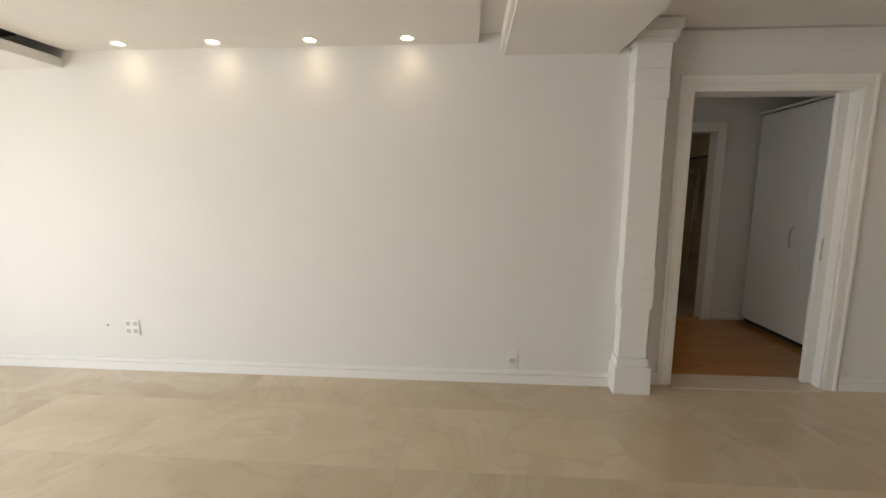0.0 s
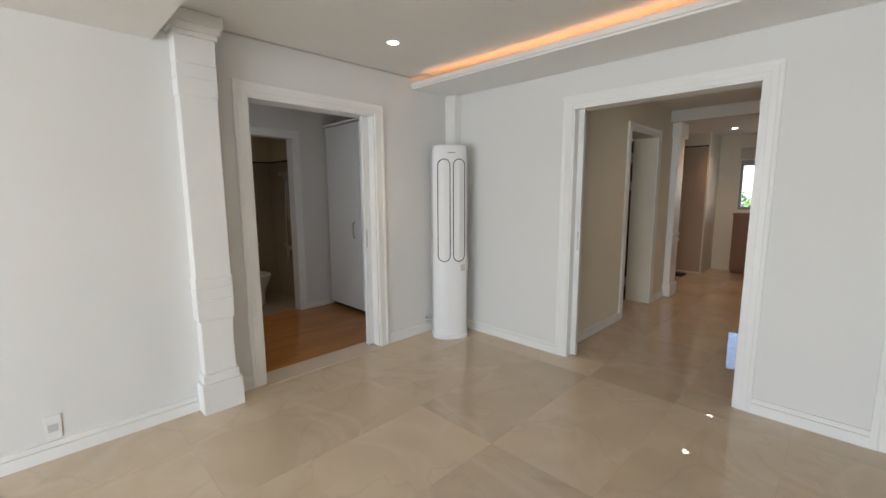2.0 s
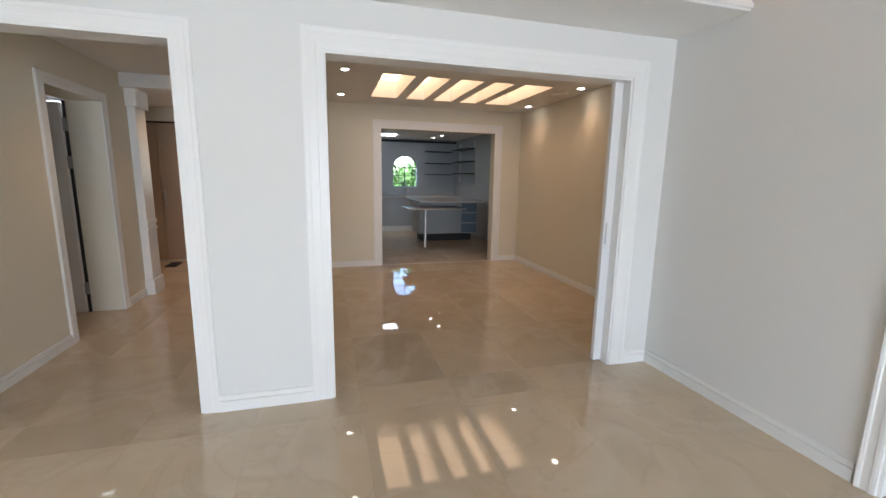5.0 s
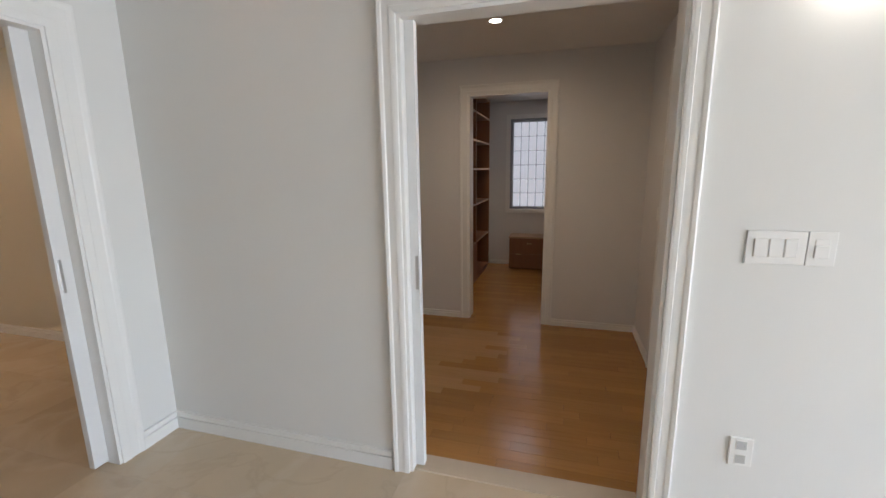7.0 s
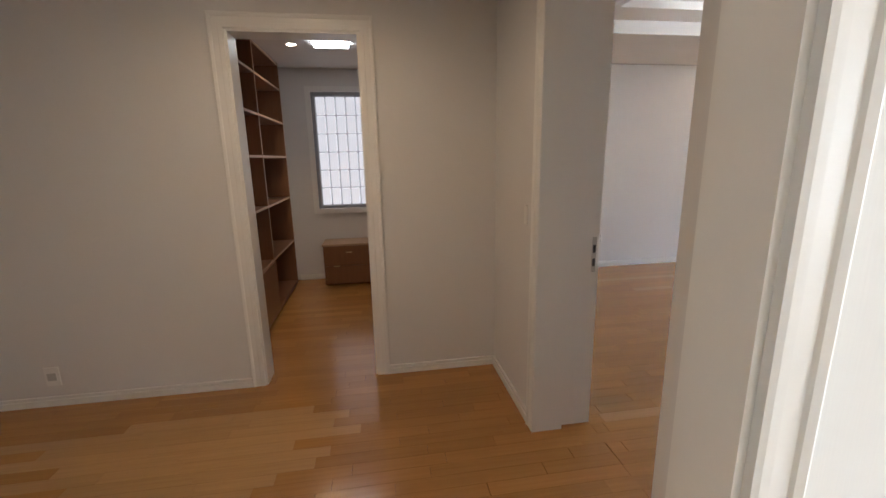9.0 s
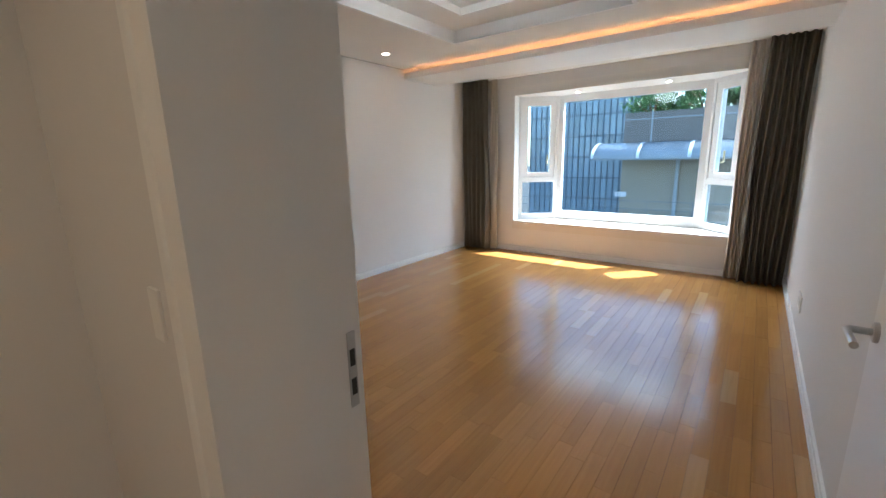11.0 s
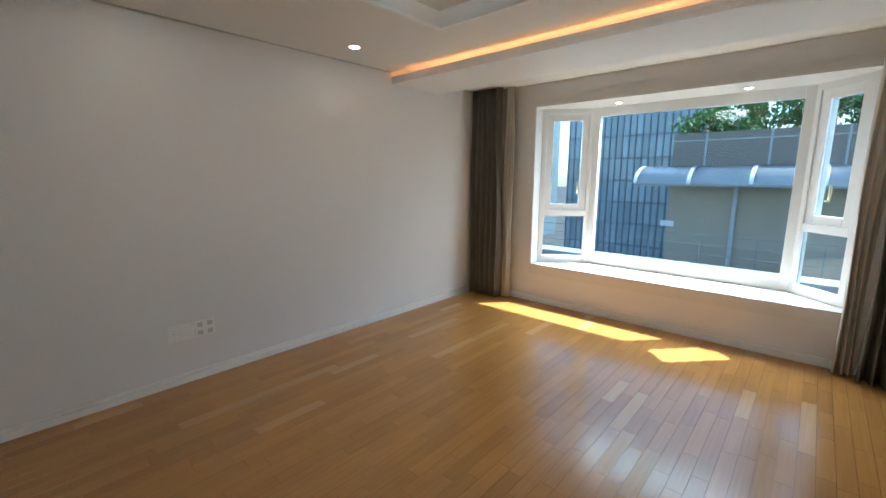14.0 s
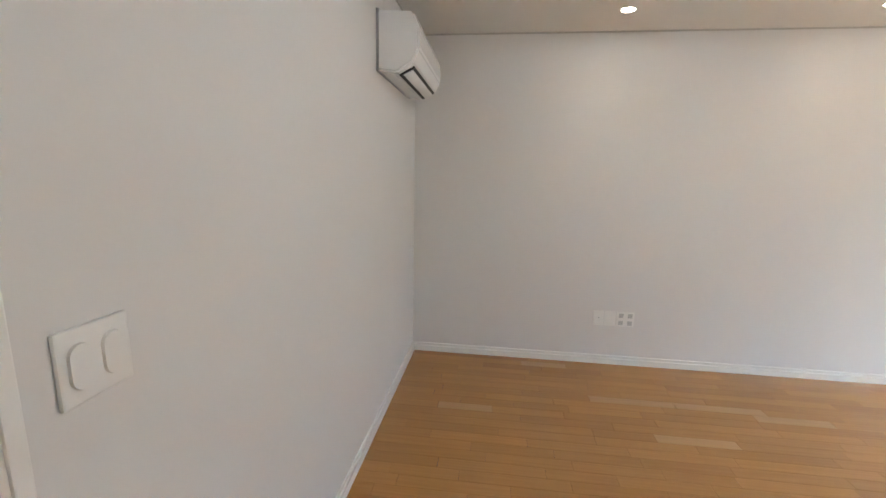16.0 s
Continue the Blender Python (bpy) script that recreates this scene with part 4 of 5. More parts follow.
def island():
    e = empty("kitchen_island", 9.8, -2.8, 0)
    inv = e.matrix_world.inverted()
    parts = [boxes("worktop", [(9.25, -3.50, 0.89, 10.7, -2.02, 0.93)], M_KITCHEN_TOP, 0.004), boxes("body", [(9.82, -3.47, 0.18, 10.6, -2.15, 0.89)], M_KITCHEN, 0.003),
             boxes("bar_top", [(9.10, -2.98, 0.76, 9.82, -1.76, 0.79)], M_KITCHEN_TOP, 0.004), boxes("plinth", [(9.98, -3.4, 0, 10.5, -2.25, 0.18)], M_DARK)]
    parts.append(tube("leg", [(9.16, -2.13, 0), (9.16, -2.13, 0.76)], 0.03, M_STEEL))
    for k in range(3):
        parts.append(boxes("drawer", [(9.80, -3.46, 0.20 + k * 0.23, 9.82, -3.11, 0.40 + k * 0.23)], M_BLUE, 0.003))
    for o in parts:
        o.parent, o.matrix_parent_inverse = e, inv
    return tagged(e, "grey kitchen island with pale worktop and drawers", "kitchen island")


island()


def counter():
    e = empty("kitchen_counter", 12.0, -2.4, 0)
    inv = e.matrix_world.inverted()
    parts = [boxes("worktop", [(11.72, -3.72, 0.87, 12.345, -0.4, 0.91)], M_KITCHEN_TOP, 0.004), boxes("plinth", [(11.80, -3.72, 0, 12.34, -0.4, 0.14)], M_TRIM)]
    for k in range(5):
        parts.append(boxes("door", [(11.745, -3.70 + k * 0.66, 0.15, 11.765, -3.05 + k * 0.66, 0.86)], M_KITCHEN, 0.003))
    parts.append(boxes("body", [(11.767, -3.72, 0.14, 12.34, -0.4, 0.87)], M_KITCHEN))
    for o in parts:
        o.parent, o.matrix_parent_inverse = e, inv
    return tagged(e, "grey base cabinets with a pale worktop", "kitchen counter")


counter()
fc = empty("kitchen_tap", 12.15, -2.3, 0.91)
for o in (tube("spout", [(0, 0, 0), (0, 0, 0.22), (-0.05, 0, 0.28), (-0.14, 0, 0.28), (-0.18, 0, 0.22)], 0.014, M_STEEL), tube("handle", [(0, 0, 0.10), (0, -0.08, 0.14)], 0.009, M_STEEL)):
    o.parent = fc
tagged(fc, "dark chrome kitchen tap behind the worktop", "tap")
for z in (1.47, 1.77, 2.08):
    tagged(boxes("wall_shelf", [(12.10, -3.55, z, 12.348, -2.84, z + 0.022)], M_DARK, 0.002), "thin dark shelf on the kitchen wall", "shelf", "kitchen wall shelves")
    tagged(boxes("wall_shelf", [(10.75, -3.728, z + 0.03, 11.95, -3.50, z + 0.052)], M_DARK, 0.002), "thin dark shelf on the kitchen wall", "shelf", "kitchen wall shelves")
for x in (10.78, 11.92):
    tagged(boxes("shelf_upright", [(x - 0.015, -3.727, 1.30, x + 0.015, -3.712, 2.30)], M_TRIM, 0.002), "white wall upright that carries the shelves", "shelf upright", "kitchen shelf uprights")
# Near-black bar paints the shaded gap under the kitchen ceiling.
tagged(boxes("kitchen_ceiling_shade_bar", [(12.2, -3.7, 2.33, 12.34, -0.4, 2.37)], M_DARK), "dark bar painted as the shadow gap under the ceiling", "rail")
tagged(boxes("linear_lamp", [(11.0, -1.85, 2.375, 11.3, -1.35, 2.398)], M_TUBE, 0.004), "slim linear ceiling lamp, lit", "lamp")


def arched_window():
    e = empty("arched_window", 12.42, -2.29, 1.15)
    inv = e.matrix_world.inverted()
    arc = [(-2.29 + 0.33 * math.cos(math.pi * i / 20), 1.65 + 0.33 * math.sin(math.pi * i / 20)) for i in range(21)]
    bm = bmesh.new()
    # spandrels that turn the square hole into an arch
    for x0, x1 in ((12.36, 12.49),):
        for s in (-1, 1):
            pts = [(y, z) for y, z in arc if (y + 2.29) * s >= -1e-6]
            pts = pts if s > 0 else pts[::-1]
            corner = (-2.29 + 0.33 * s, 1.98)
            for (y0, z0), (y1, z1) in zip(pts, pts[1:]):
                v = [bm.verts.new((x, y, z)) for x in (x0, x1) for y, z in ((y0, z0), (y1, z1), corner)]
                bm.faces.new(v[:3])
                bm.faces.new(v[3:])
                bm.faces.new((v[0], v[1], v[4], v[3]))
    sp = mesh_object("spandrel", bm, M_KITCHEN)
    bars = [tube("arch_frame", [(12.40, y, z) for y, z in arc], 0.02, M_DARK)]
    bars.append(boxes("bars", [(12.39, -2.30, 1.15, 12.41, -2.28, 1.98), (12.39, -2.62, 1.22, 12.41, -1.96, 1.235), (12.39, -2.62, 1.43, 12.41, -1.96, 1.445), (12.39, -2.62, 1.65, 12.41, -1.96, 1.67)], M_DARK))
    for k in (5, 15):
        y, z = arc[k]
        bars.append(tube("spoke", [(12.40, -2.29, 1.66), (12.40, y, z)], 0.009, M_DARK))
    pane = boxes("pane", [(12.43, -2.62, 1.15, 12.436, -1.96, 1.98)], M_GLASS)
    pane.visible_shadow = False
    for o in [sp, pane] + bars:
        o.parent, o.matrix_parent_inverse = e, inv
    return structure(e, "arched window with dark glazing bars", "window")


arched_window()
wp = boxes("window_corridor", [(9.32, 0.75, 1.10, 9.326, 1.54, 1.95)], M_GLASS)
wp.visible_shadow = False
fr = boxes("frame", [(9.30, 0.75, 1.10, 9.35, 1.54, 1.15), (9.30, 0.75, 1.86, 9.35, 1.54, 1.95), (9.30, 1.50, 1.15, 9.35, 1.54, 1.86), (9.30, 0.75, 1.15, 9.35, 0.79, 1.86)], M_GREY, 0.003, wp)
structure(wp, "clear window at the corridor end, grey frame", "window")
tagged(boxes("rolled_blind", [(9.20, 0.72, 1.97, 9.245, 1.54, 2.13), (9.19, 0.71, 2.13, 9.248, 1.55, 2.16)], M_SHEER, 0.006), "beige rolled blind above the corridor window", "blind")
lc = boxes("low_cabinet", [(8.97, 0.5, 0.06, 9.245, 1.53, 1.02), (9.0, 0.5, 0.0, 9.245, 1.52, 0.06), (8.95, 0.49, 1.02, 9.247, 1.54, 1.05)], M_SHELF, 0.004)
boxes("door", [(8.952, 1.02, 0.08, 8.968, 1.52, 1.01), (8.952, 0.51, 0.08, 8.968, 1.01, 1.01)], M_SHELF, 0.002, lc)
tagged(lc, "dark brown low cabinet below the window", "cabinet")

# ---- study ----


def bookshelf():
    e = empty("bookshelf", 2.65, -6.2, 0)
    inv = e.matrix_world.inverted()
    x0, x1, y0, y1, zt = 2.48, 2.83, -7.08, -5.14, 2.44
    n = 2
    step = (y1 - y0) / n
    parts = [boxes("back", [(x1 - 0.012, y0, 0.06, x1, y1, zt)], M_SHELF), boxes("plinth", [(x0 + 0.03, y0, 0, x1, y1, 0.06)], M_SHELF)]
    for i in range(n + 1):
        parts.append(boxes("upright", [(x0, y0 + i * step - 0.011, 0.06, x1 - 0.013, y0 + i * step + 0.011, zt)], M_SHELF, 0.001))
        parts.append(boxes("lipping", [(x0 - 0.002, y0 + i * step - 0.011, 0.62, x0, y0 + i * step + 0.011, zt)], M_SHELF_EDGE))
    for i in range(n):
        for z in (0.06, 0.54, 1.03, 1.47, 1.82, 2.16, 2.41):
            parts.append(boxes("shelf", [(x0 + 0.003, y0 + i * step + 0.012, z, x1 - 0.013, y0 + (i + 1) * step - 0.012, z + 0.02)], M_SHELF))
            if z > 0.5:
                parts.append(boxes("lipping", [(x0, y0 + i * step + 0.012, z, x0 + 0.003, y0 + (i + 1) * step - 0.012, z + 0.02)], M_SHELF_EDGE))
        if i >= 1:
            parts.append(boxes("door", [(x0 - 0.018, y0 + i * step + 0.004, 0.08, x0 - 0.001, y0 + (i + 1) * step - 0.004, 0.54)], M_SHELF, 0.002))
    for o in parts:
        o.parent, o.matrix_parent_inverse = e, inv
    return tagged(e, "tall empty red-brown bookcase along the study wall", "bookcase")


bookshelf()


def low_chest():
    e = empty("drawer_chest", 1.8, -7.2, 0)
    inv = e.matrix_world.inverted()
    parts = [boxes("body", [(1.35, -7.35, 0.02, 2.16, -7.00, 0.475)], M_SHELF, 0.003), boxes("top", [(1.34, -7.352, 0.475, 2.17, -6.985, 0.495)], M_SHELF_EDGE, 0.003),
             boxes("front", [(1.36, -6.999, 0.03, 2.15, -6.985, 0.24), (1.36, -6.999, 0.25, 2.15, -6.985, 0.47)], M_SHELF, 0.002)]
    for x, z in ((1.87, 0.40), (2.02, 0.24)):
        parts.append(tube("handle", [(x - 0.03, -6.986, z), (x - 0.025, -6.97, z), (x + 0.025, -6.97, z), (x + 0.03, -6.986, z)], 0.005, M_BRASS))
    for o in parts:
        o.parent, o.matrix_parent_inverse = e, inv
    return tagged(e, "low brown drawer chest under the window", "chest")


low_chest()
# Daylight through the blocks is painted as their own emission.
M_BLOCK = fluted_glow_material("glowing_glass_block", (0.95, 0.95, 1.0), 0.05, 0.115)


def block_window():
    e = empty("window_glass_block", 1.83, -7.4, 0.86)
    inv = e.matrix_world.inverted()
    x0, x1, z0, z1 = 1.44, 2.22, 0.86, 2.21
    parts = [boxes("frame", [(x0 - 0.05, -7.372, z0 - 0.05, x0 + 0.01, -7.35, z1 + 0.05), (x1 - 0.01, -7.372, z0 - 0.05, x1 + 0.05, -7.35, z1 + 0.05), (x0 + 0.01, -7.372, z1 - 0.01, x1 - 0.01, -7.35, z1 + 0.05),
                             (x0 + 0.01, -7.372, z0 - 0.05, x1 - 0.01, -7.33, z0 + 0.01)], M_TRIM, 0.003),
             boxes("sash", [(x0 + 0.01, -7.42, z0 + 0.01, x0 + 0.045, -7.385, z1 - 0.01), (x1 - 0.045, -7.42, z0 + 0.01, x1 - 0.01, -7.385, z1 - 0.01), (x0 + 0.045, -7.42, z1 - 0.05, x1 - 0.045, -7.385, z1 - 0.01), (x0 + 0.045, -7.42, z0 + 0.01, x1 - 0.045, -7.385, z0 + 0.04)], M_GREY, 0.002),
             boxes("joints", [(x0, -7.50, z0, x1, -7.45, z1)], M_GREY)]
    cols, rows = 6, 6
    w, h = (x1 - x0 - 0.09) / cols, (z1 - z0 - 0.09) / rows
    bm = bmesh.new()
    add_box(bm, -w / 2 + 0.006, -0.02, -h / 2 + 0.005, w / 2 - 0.006, 0.02, h / 2 - 0.005, bevel=0.012)
    me = mesh_object("glass_block", bm, M_BLOCK).data
    bpy.data.objects.remove(bpy.data.objects["glass_block"])
    for i in range(cols):
        for j in range(rows):
            o = new("glass_block", me)
            o.location = (x0 + 0.045 + (i + 0.5) * w, -7.44, z0 + 0.04 + (j + 0.5) * h)
            parts.append(o)
    bpy.context.view_layer.update()
    for o in parts:
        o.parent, o.matrix_parent_inverse = e, inv
    return structure(e, "bright glass block window with a white frame", "window")


block_window()
tagged(boxes("linear_lamp", [(1.7, -6.35, 2.42, 2.0, -6.2, 2.448)], M_TUBE, 0.005), "slim linear ceiling lamp, lit", "lamp")

# ---- bedroom ----


def bay_window():
    e = empty("window_bay", -4.9, -4.95, 0.46)
    inv = e.matrix_world.inverted()
    parts = []
    y0, y1, zb, zt = -6.33, -3.575, 0.46, 2.25
    xo, ya, yb = -5.12, -5.86, -3.94
    # sill, head and short reveals as one polygon each
    for nm, z0, z1, mat in (("sill", zb - 0.12, zb, M_SILL), ("head", zt, zt + 0.12, M_CEIL)):
        bm = bmesh.new()
        pl = [(-4.60 if nm == "head" else -4.585, y0), (-4.60 if nm == "head" else -4.585, y1), (-4.76, y1), (xo - 0.06, yb + 0.04), (xo - 0.06, ya - 0.04), (-4.76, y0)]
        lo, hi = [bm.verts.new((x, y, z0)) for x, y in pl], [bm.verts.new((x, y, z1)) for x, y in pl]
        bm.faces.new(lo)
        bm.faces.new(hi)
        for i in range(6):
            bm.faces.new((lo[i], lo[(i + 1) % 6], hi[(i + 1) % 6], hi[i]))
        parts.append(mesh_object(nm, bm, mat))
    parts.append(boxes("reveal", [(-4.78, y0 - 0.02, zb, -4.602, y0 + 0.012, zt), (-4.78, y1 - 0.012, zb, -4.602, y1 + 0.02, zt)], M_UPVC))

    def sash(p, q, opens):
        """A glazed unit between two plan points: frame, pane and, if it opens, a casement over a fixed light."""
        p, q = Vector((*p, 0)), Vector((*q, 0))
        L = (q - p).length
        m = Matrix.Translation(p) @ Matrix.Rotation(math.atan2(q.y - p.y, q.x - p.x), 4, "Z")
        f, f2 = (0.055 if opens else 0.085), 0.05
        b = [(0, -0.035, zb, f, 0.035, zt), (L - f, -0.035, zb, L, 0.035, zt), (f, -0.035, zb, L - f, 0.035, zb + (0.08 if opens else 0.125)), (f, -0.035, zt - (0.06 if opens else 0.10), L - f, 0.035, zt)]
        panes = []
        if opens:
            zm = 1.02
            b += [(f, -0.035, zm, L - f, 0.035, zm + 0.07)]
            c0, c1, d0, d1 = f - 0.012, L - f + 0.012, zm + 0.058, zt - 0.048
            b += [(c0, -0.055, d0, c0 + 0.085, 0.02, d1), (c1 - 0.085, -0.055, d0, c1, 0.02, d1), (c0 + 0.085, -0.055, d0, c1 - 0.085, 0.02, d0 + 0.085), (c0 + 0.085, -0.055, d1 - 0.085, c1 - 0.085, 0.02, d1)]
            panes += [(c0 + 0.08, -0.004, d0 + 0.08, c1 - 0.08, 0.004, d1 - 0.08), (f, -0.004, zb + 0.07, L - f, 0.004, zm)]
        else:
            panes += [(f, -0.004, zb + 0.07, L - f, 0.004, zt - 0.055)]
        fr = boxes("frame", b, M_UPVC, 0.004)
        fr.matrix_world = m
        parts.append(fr)
        for pb in panes:
            g = boxes("pane", [pb], M_BAY_GLASS)
            g.matrix_world, g.visible_shadow = m, False
            parts.append(g)
        return m, L

    # the inner side of each unit looks into the room
    for p, q, op in (((-4.77, y1), (xo, yb), True), ((xo, yb), (xo, ya), False), ((xo, ya), (-4.77, y0), True)):
        m, L = sash(p, q, op)
        if op:
            near = 0.13 if q[0] > p[0] else L - 0.13
            h = tube("handle", [(near, -0.05, 1.28), (near, -0.10, 1.28), (near, -0.105, 1.36), (near, -0.10, 1.42)], 0.011, M_BRASS)
            h.matrix_world = m
            parts.append(h)
            far = L - 0.03 if q[0] > p[0] else 0.03
            for z in (1.05, 2.18):
                k = boxes("hinge", [(far - 0.015, -0.07, z - 0.04, far + 0.01, -0.03, z + 0.04)], M_GREY, 0.003)
                k.matrix_world = m
                parts.append(k)
    bpy.context.view_layer.update()
    for o in parts:
        o.parent, o.matrix_parent_inverse = e, inv
    return structure(e, "white bay window with side casements and deep sill", "window")


bay_window()


def curtain(name, x, y0, y1, top, folds, amp, mat, label, seed, flare=0.0):
    rnd = random.Random(seed)
    n, rows = folds * 10, 14
    ph = [rnd.uniform(0.7, 1.3) for _ in range(folds + 2)]
    bm = bmesh.new()
    grid = []
    for j in range(rows + 1):
        t = j / rows
        z = 0.012 + (top - 0.012) * t
        row = []
        for i in range(n + 1):
            u = i / n
            k = u * folds
            a = amp * ph[int(k)] * (1 - 0.45 * t) * math.sin(2 * math.pi * k + 0.5 * math.sin(3 * t + seed)) + 0.006 * math.sin(17 * u + 5 * t)
            w = 1 + flare * (1 - t)
            yc = y1 if seed % 2 else y0
            y = yc + ((y0 + (y1 - y0) * u) - yc) * w
            row.append(bm.verts.new((x + a, y + 0.01 * math.sin(7 * t + k), z)))
        grid.append(row)
    for a, b in zip(grid, grid[1:]):
        for i in range(n):
            bm.faces.new((a[i], a[i + 1], b[i + 1], b[i]))
    ob = mesh_object(name, bm, mat, True)
    mod = ob.modifiers.new("thickness", "SOLIDIFY")
    mod.thickness = 0.004
    return tagged(ob, label, "curtain")


curtain("curtain", -4.42, -7.09, -6.66, 2.49, 6, 0.055, M_CURTAIN, "dark taupe curtain drawn beside the window", 4, 0.06)
curtain("curtain_lining", -4.50, -6.65, -6.55, 2.49, 3, 0.03, M_SHEER, "pale ivory inner curtain gathered by the window", 6)
curtain("curtain", -4.42, -3.47, -3.10, 2.49, 6, 0.065, M_CURTAIN, "dark taupe curtain drawn beside the window", 7, 0.06)
curtain("curtain_lining", -4.50, -3.62, -3.50, 2.49, 3, 0.03, M_SHEER, "pale ivory inner curtain gathered by the window", 9)


def wall_air_conditioner():
    e = empty("wall_air_conditioner", 0.43, -6.45, 2.0)
    inv = e.matrix_world.inverted()
    prof = [(0.0, 2.00), (0.10, 1.985), (0.19, 2.03), (0.225, 2.10), (0.225, 2.20), (0.19, 2.28), (0.0, 2.29)]
    ya, yb = -6.86, -6.05
    bm = bmesh.new()
    L, R = [[bm.verts.new((0.428 - d, y, z)) for d, z in prof] for y in (ya, yb)]
    bm.faces.new(L)
    bm.faces.new(R)
    for i in range(len(prof)):
        j = (i + 1) % len(prof)
        bm.faces.new((L[i], L[j], R[j], R[i]))
    edges = [x for x in bm.edges]
    bmesh.ops.bevel(bm, geom=edges, offset=0.012, segments=2, affect="EDGES")
    parts = [mesh_object("body", bm, M_APPLIANCE), boxes("back_plate", [(0.415, ya - 0.004, 1.995, 0.429, yb + 0.004, 2.295)], M_GREY, 0.002)]
    v = boxes("vent", [(-0.004, ya + 0.05, -0.045, 0.006, yb - 0.05, 0.045)], M_DARK, 0.002)
    v.matrix_world = Matrix.Translation((0.428 - 0.150, 0, 2.006)) @ Matrix.Rotation(radians(-64), 4, "Y")
    fl = boxes("flap", [(-0.010, ya + 0.065, -0.026, -0.003, yb - 0.065, 0.030)], M_APPLIANCE, 0.002)
    fl.matrix_world = v.matrix_world.copy()
    parts += [v, fl]
    parts.append(tube("pipe", [(0.40, ya + 0.12, 2.27), (0.40, ya + 0.12, 2.50)], 0.03, M_PLASTIC))
    bpy.context.view_layer.update()
    for o in parts:
        o.parent, o.matrix_parent_inverse = e, inv
    return tagged(e, "white wall-mounted air conditioner near the ceiling", "air conditioner")


wall_air_conditioner()
M_DOME = glow_material("ceiling_lamp_dome", (0.92, 0.97, 1.0), 2.4)
bm = bmesh.new()
lathe(bm, [(0.27, 0.0), (0.27, -0.09), (0.25, -0.095)], n=40)
lampb = mesh_object("ceiling_lamp", bm, M_TRIM)
lampb.location = (-1.36, -5.08, 2.658)
bm = bmesh.new()
lathe(bm, [(0.25, -0.095), (0.245, -0.14), (0.21, -0.19), (0.14, -0.225), (0.05, -0.238), (0.005, -0.24)], n=40)
dm = mesh_object("shade", bm, M_DOME, True)
dm.parent = lampb
tagged(lampb, "round white ceiling lamp in the tray recess, lit", "ceiling lamp")

# ---- outside ----
M_GROUND = material("asphalt", (0.06, 0.06, 0.06), 0.9, var=0.2)
structure(boxes("ground", [(-400, -400, -9.2, 400, 400, -9.0)], M_GROUND), "grey ground far below", "ground")
M_TOWER = material("blue_curtain_glass", (0.30, 0.38, 0.43), 0.12, spec=0.7, var=0.25, scale=0.3, bump=0.0, per_object=0.2)
M_MULL = material("dark_mullion", (0.16, 0.20, 0.23), 0.4)
M_BEIGE = material("beige_stone_cladding", (0.40, 0.33, 0.25), 0.7, var=0.08, scale=0.7)
M_BROWN = material("brown_stone_cladding", (0.24, 0.20, 0.17), 0.7, var=0.1)
M_CANOPY = material("frosted_canopy", (0.42, 0.44, 0.45), 0.3, var=0.05)
M_LEAF = material("leaf_green", (0.06, 0.12, 0.03), 0.6, var=0.4, scale=20, per_object=0.2)
M_LEAF2 = material("bright_leaf_green", (0.10, 0.20, 0.05), 0.6, var=0.4, scale=20)
M_ROOF = material("pale_concrete_roof", (0.34, 0.35, 0.36), 0.8, var=0.1, scale=2)


def tower(name, x, y0, y1, z0, z1, nx, nz, label):
    """Glass curtain-wall block whose east face shows mullions, floor bands and panes."""
    e = empty(name, x, (y0 + y1) / 2, z0)
    inv = e.matrix_world.inverted()
    body = boxes("body", [(x - 12, y0, z0, x, y1, z1)], M_MULL)
    w, h = (y1 - y0) / nx, (z1 - z0) / nz
    bm = bmesh.new()
    add_box(bm, -0.02, -w / 2 + 0.04, -h / 2 + 0.06, 0.03, w / 2 - 0.04, h / 2 - 0.06)
    tmp = mesh_object("pane", bm, M_TOWER)
    me = tmp.data
    bpy.data.objects.remove(tmp)
    parts = [body]
    for i in range(nx):
        for j in range(nz):
            o = new("pane", me)
            o.location = (x, y0 + (i + 0.5) * w, z0 + (j + 0.5) * h)
            parts.append(o)
    parts.append(boxes("mullions", [(x + 0.03, y0 + i * w - 0.02, z0, x + 0.08, y0 + i * w + 0.02, z1) for i in range(nx + 1)], M_MULL))
    bpy.context.view_layer.update()
    for o in parts:
        o.parent, o.matrix_parent_inverse = e, inv
    return tagged(e, label, "office building")


tower("glass_office_building", -26.0, -16.1, -8.0, -9.0, 5.1, 22, 11, "dark blue glass curtain-wall office building")


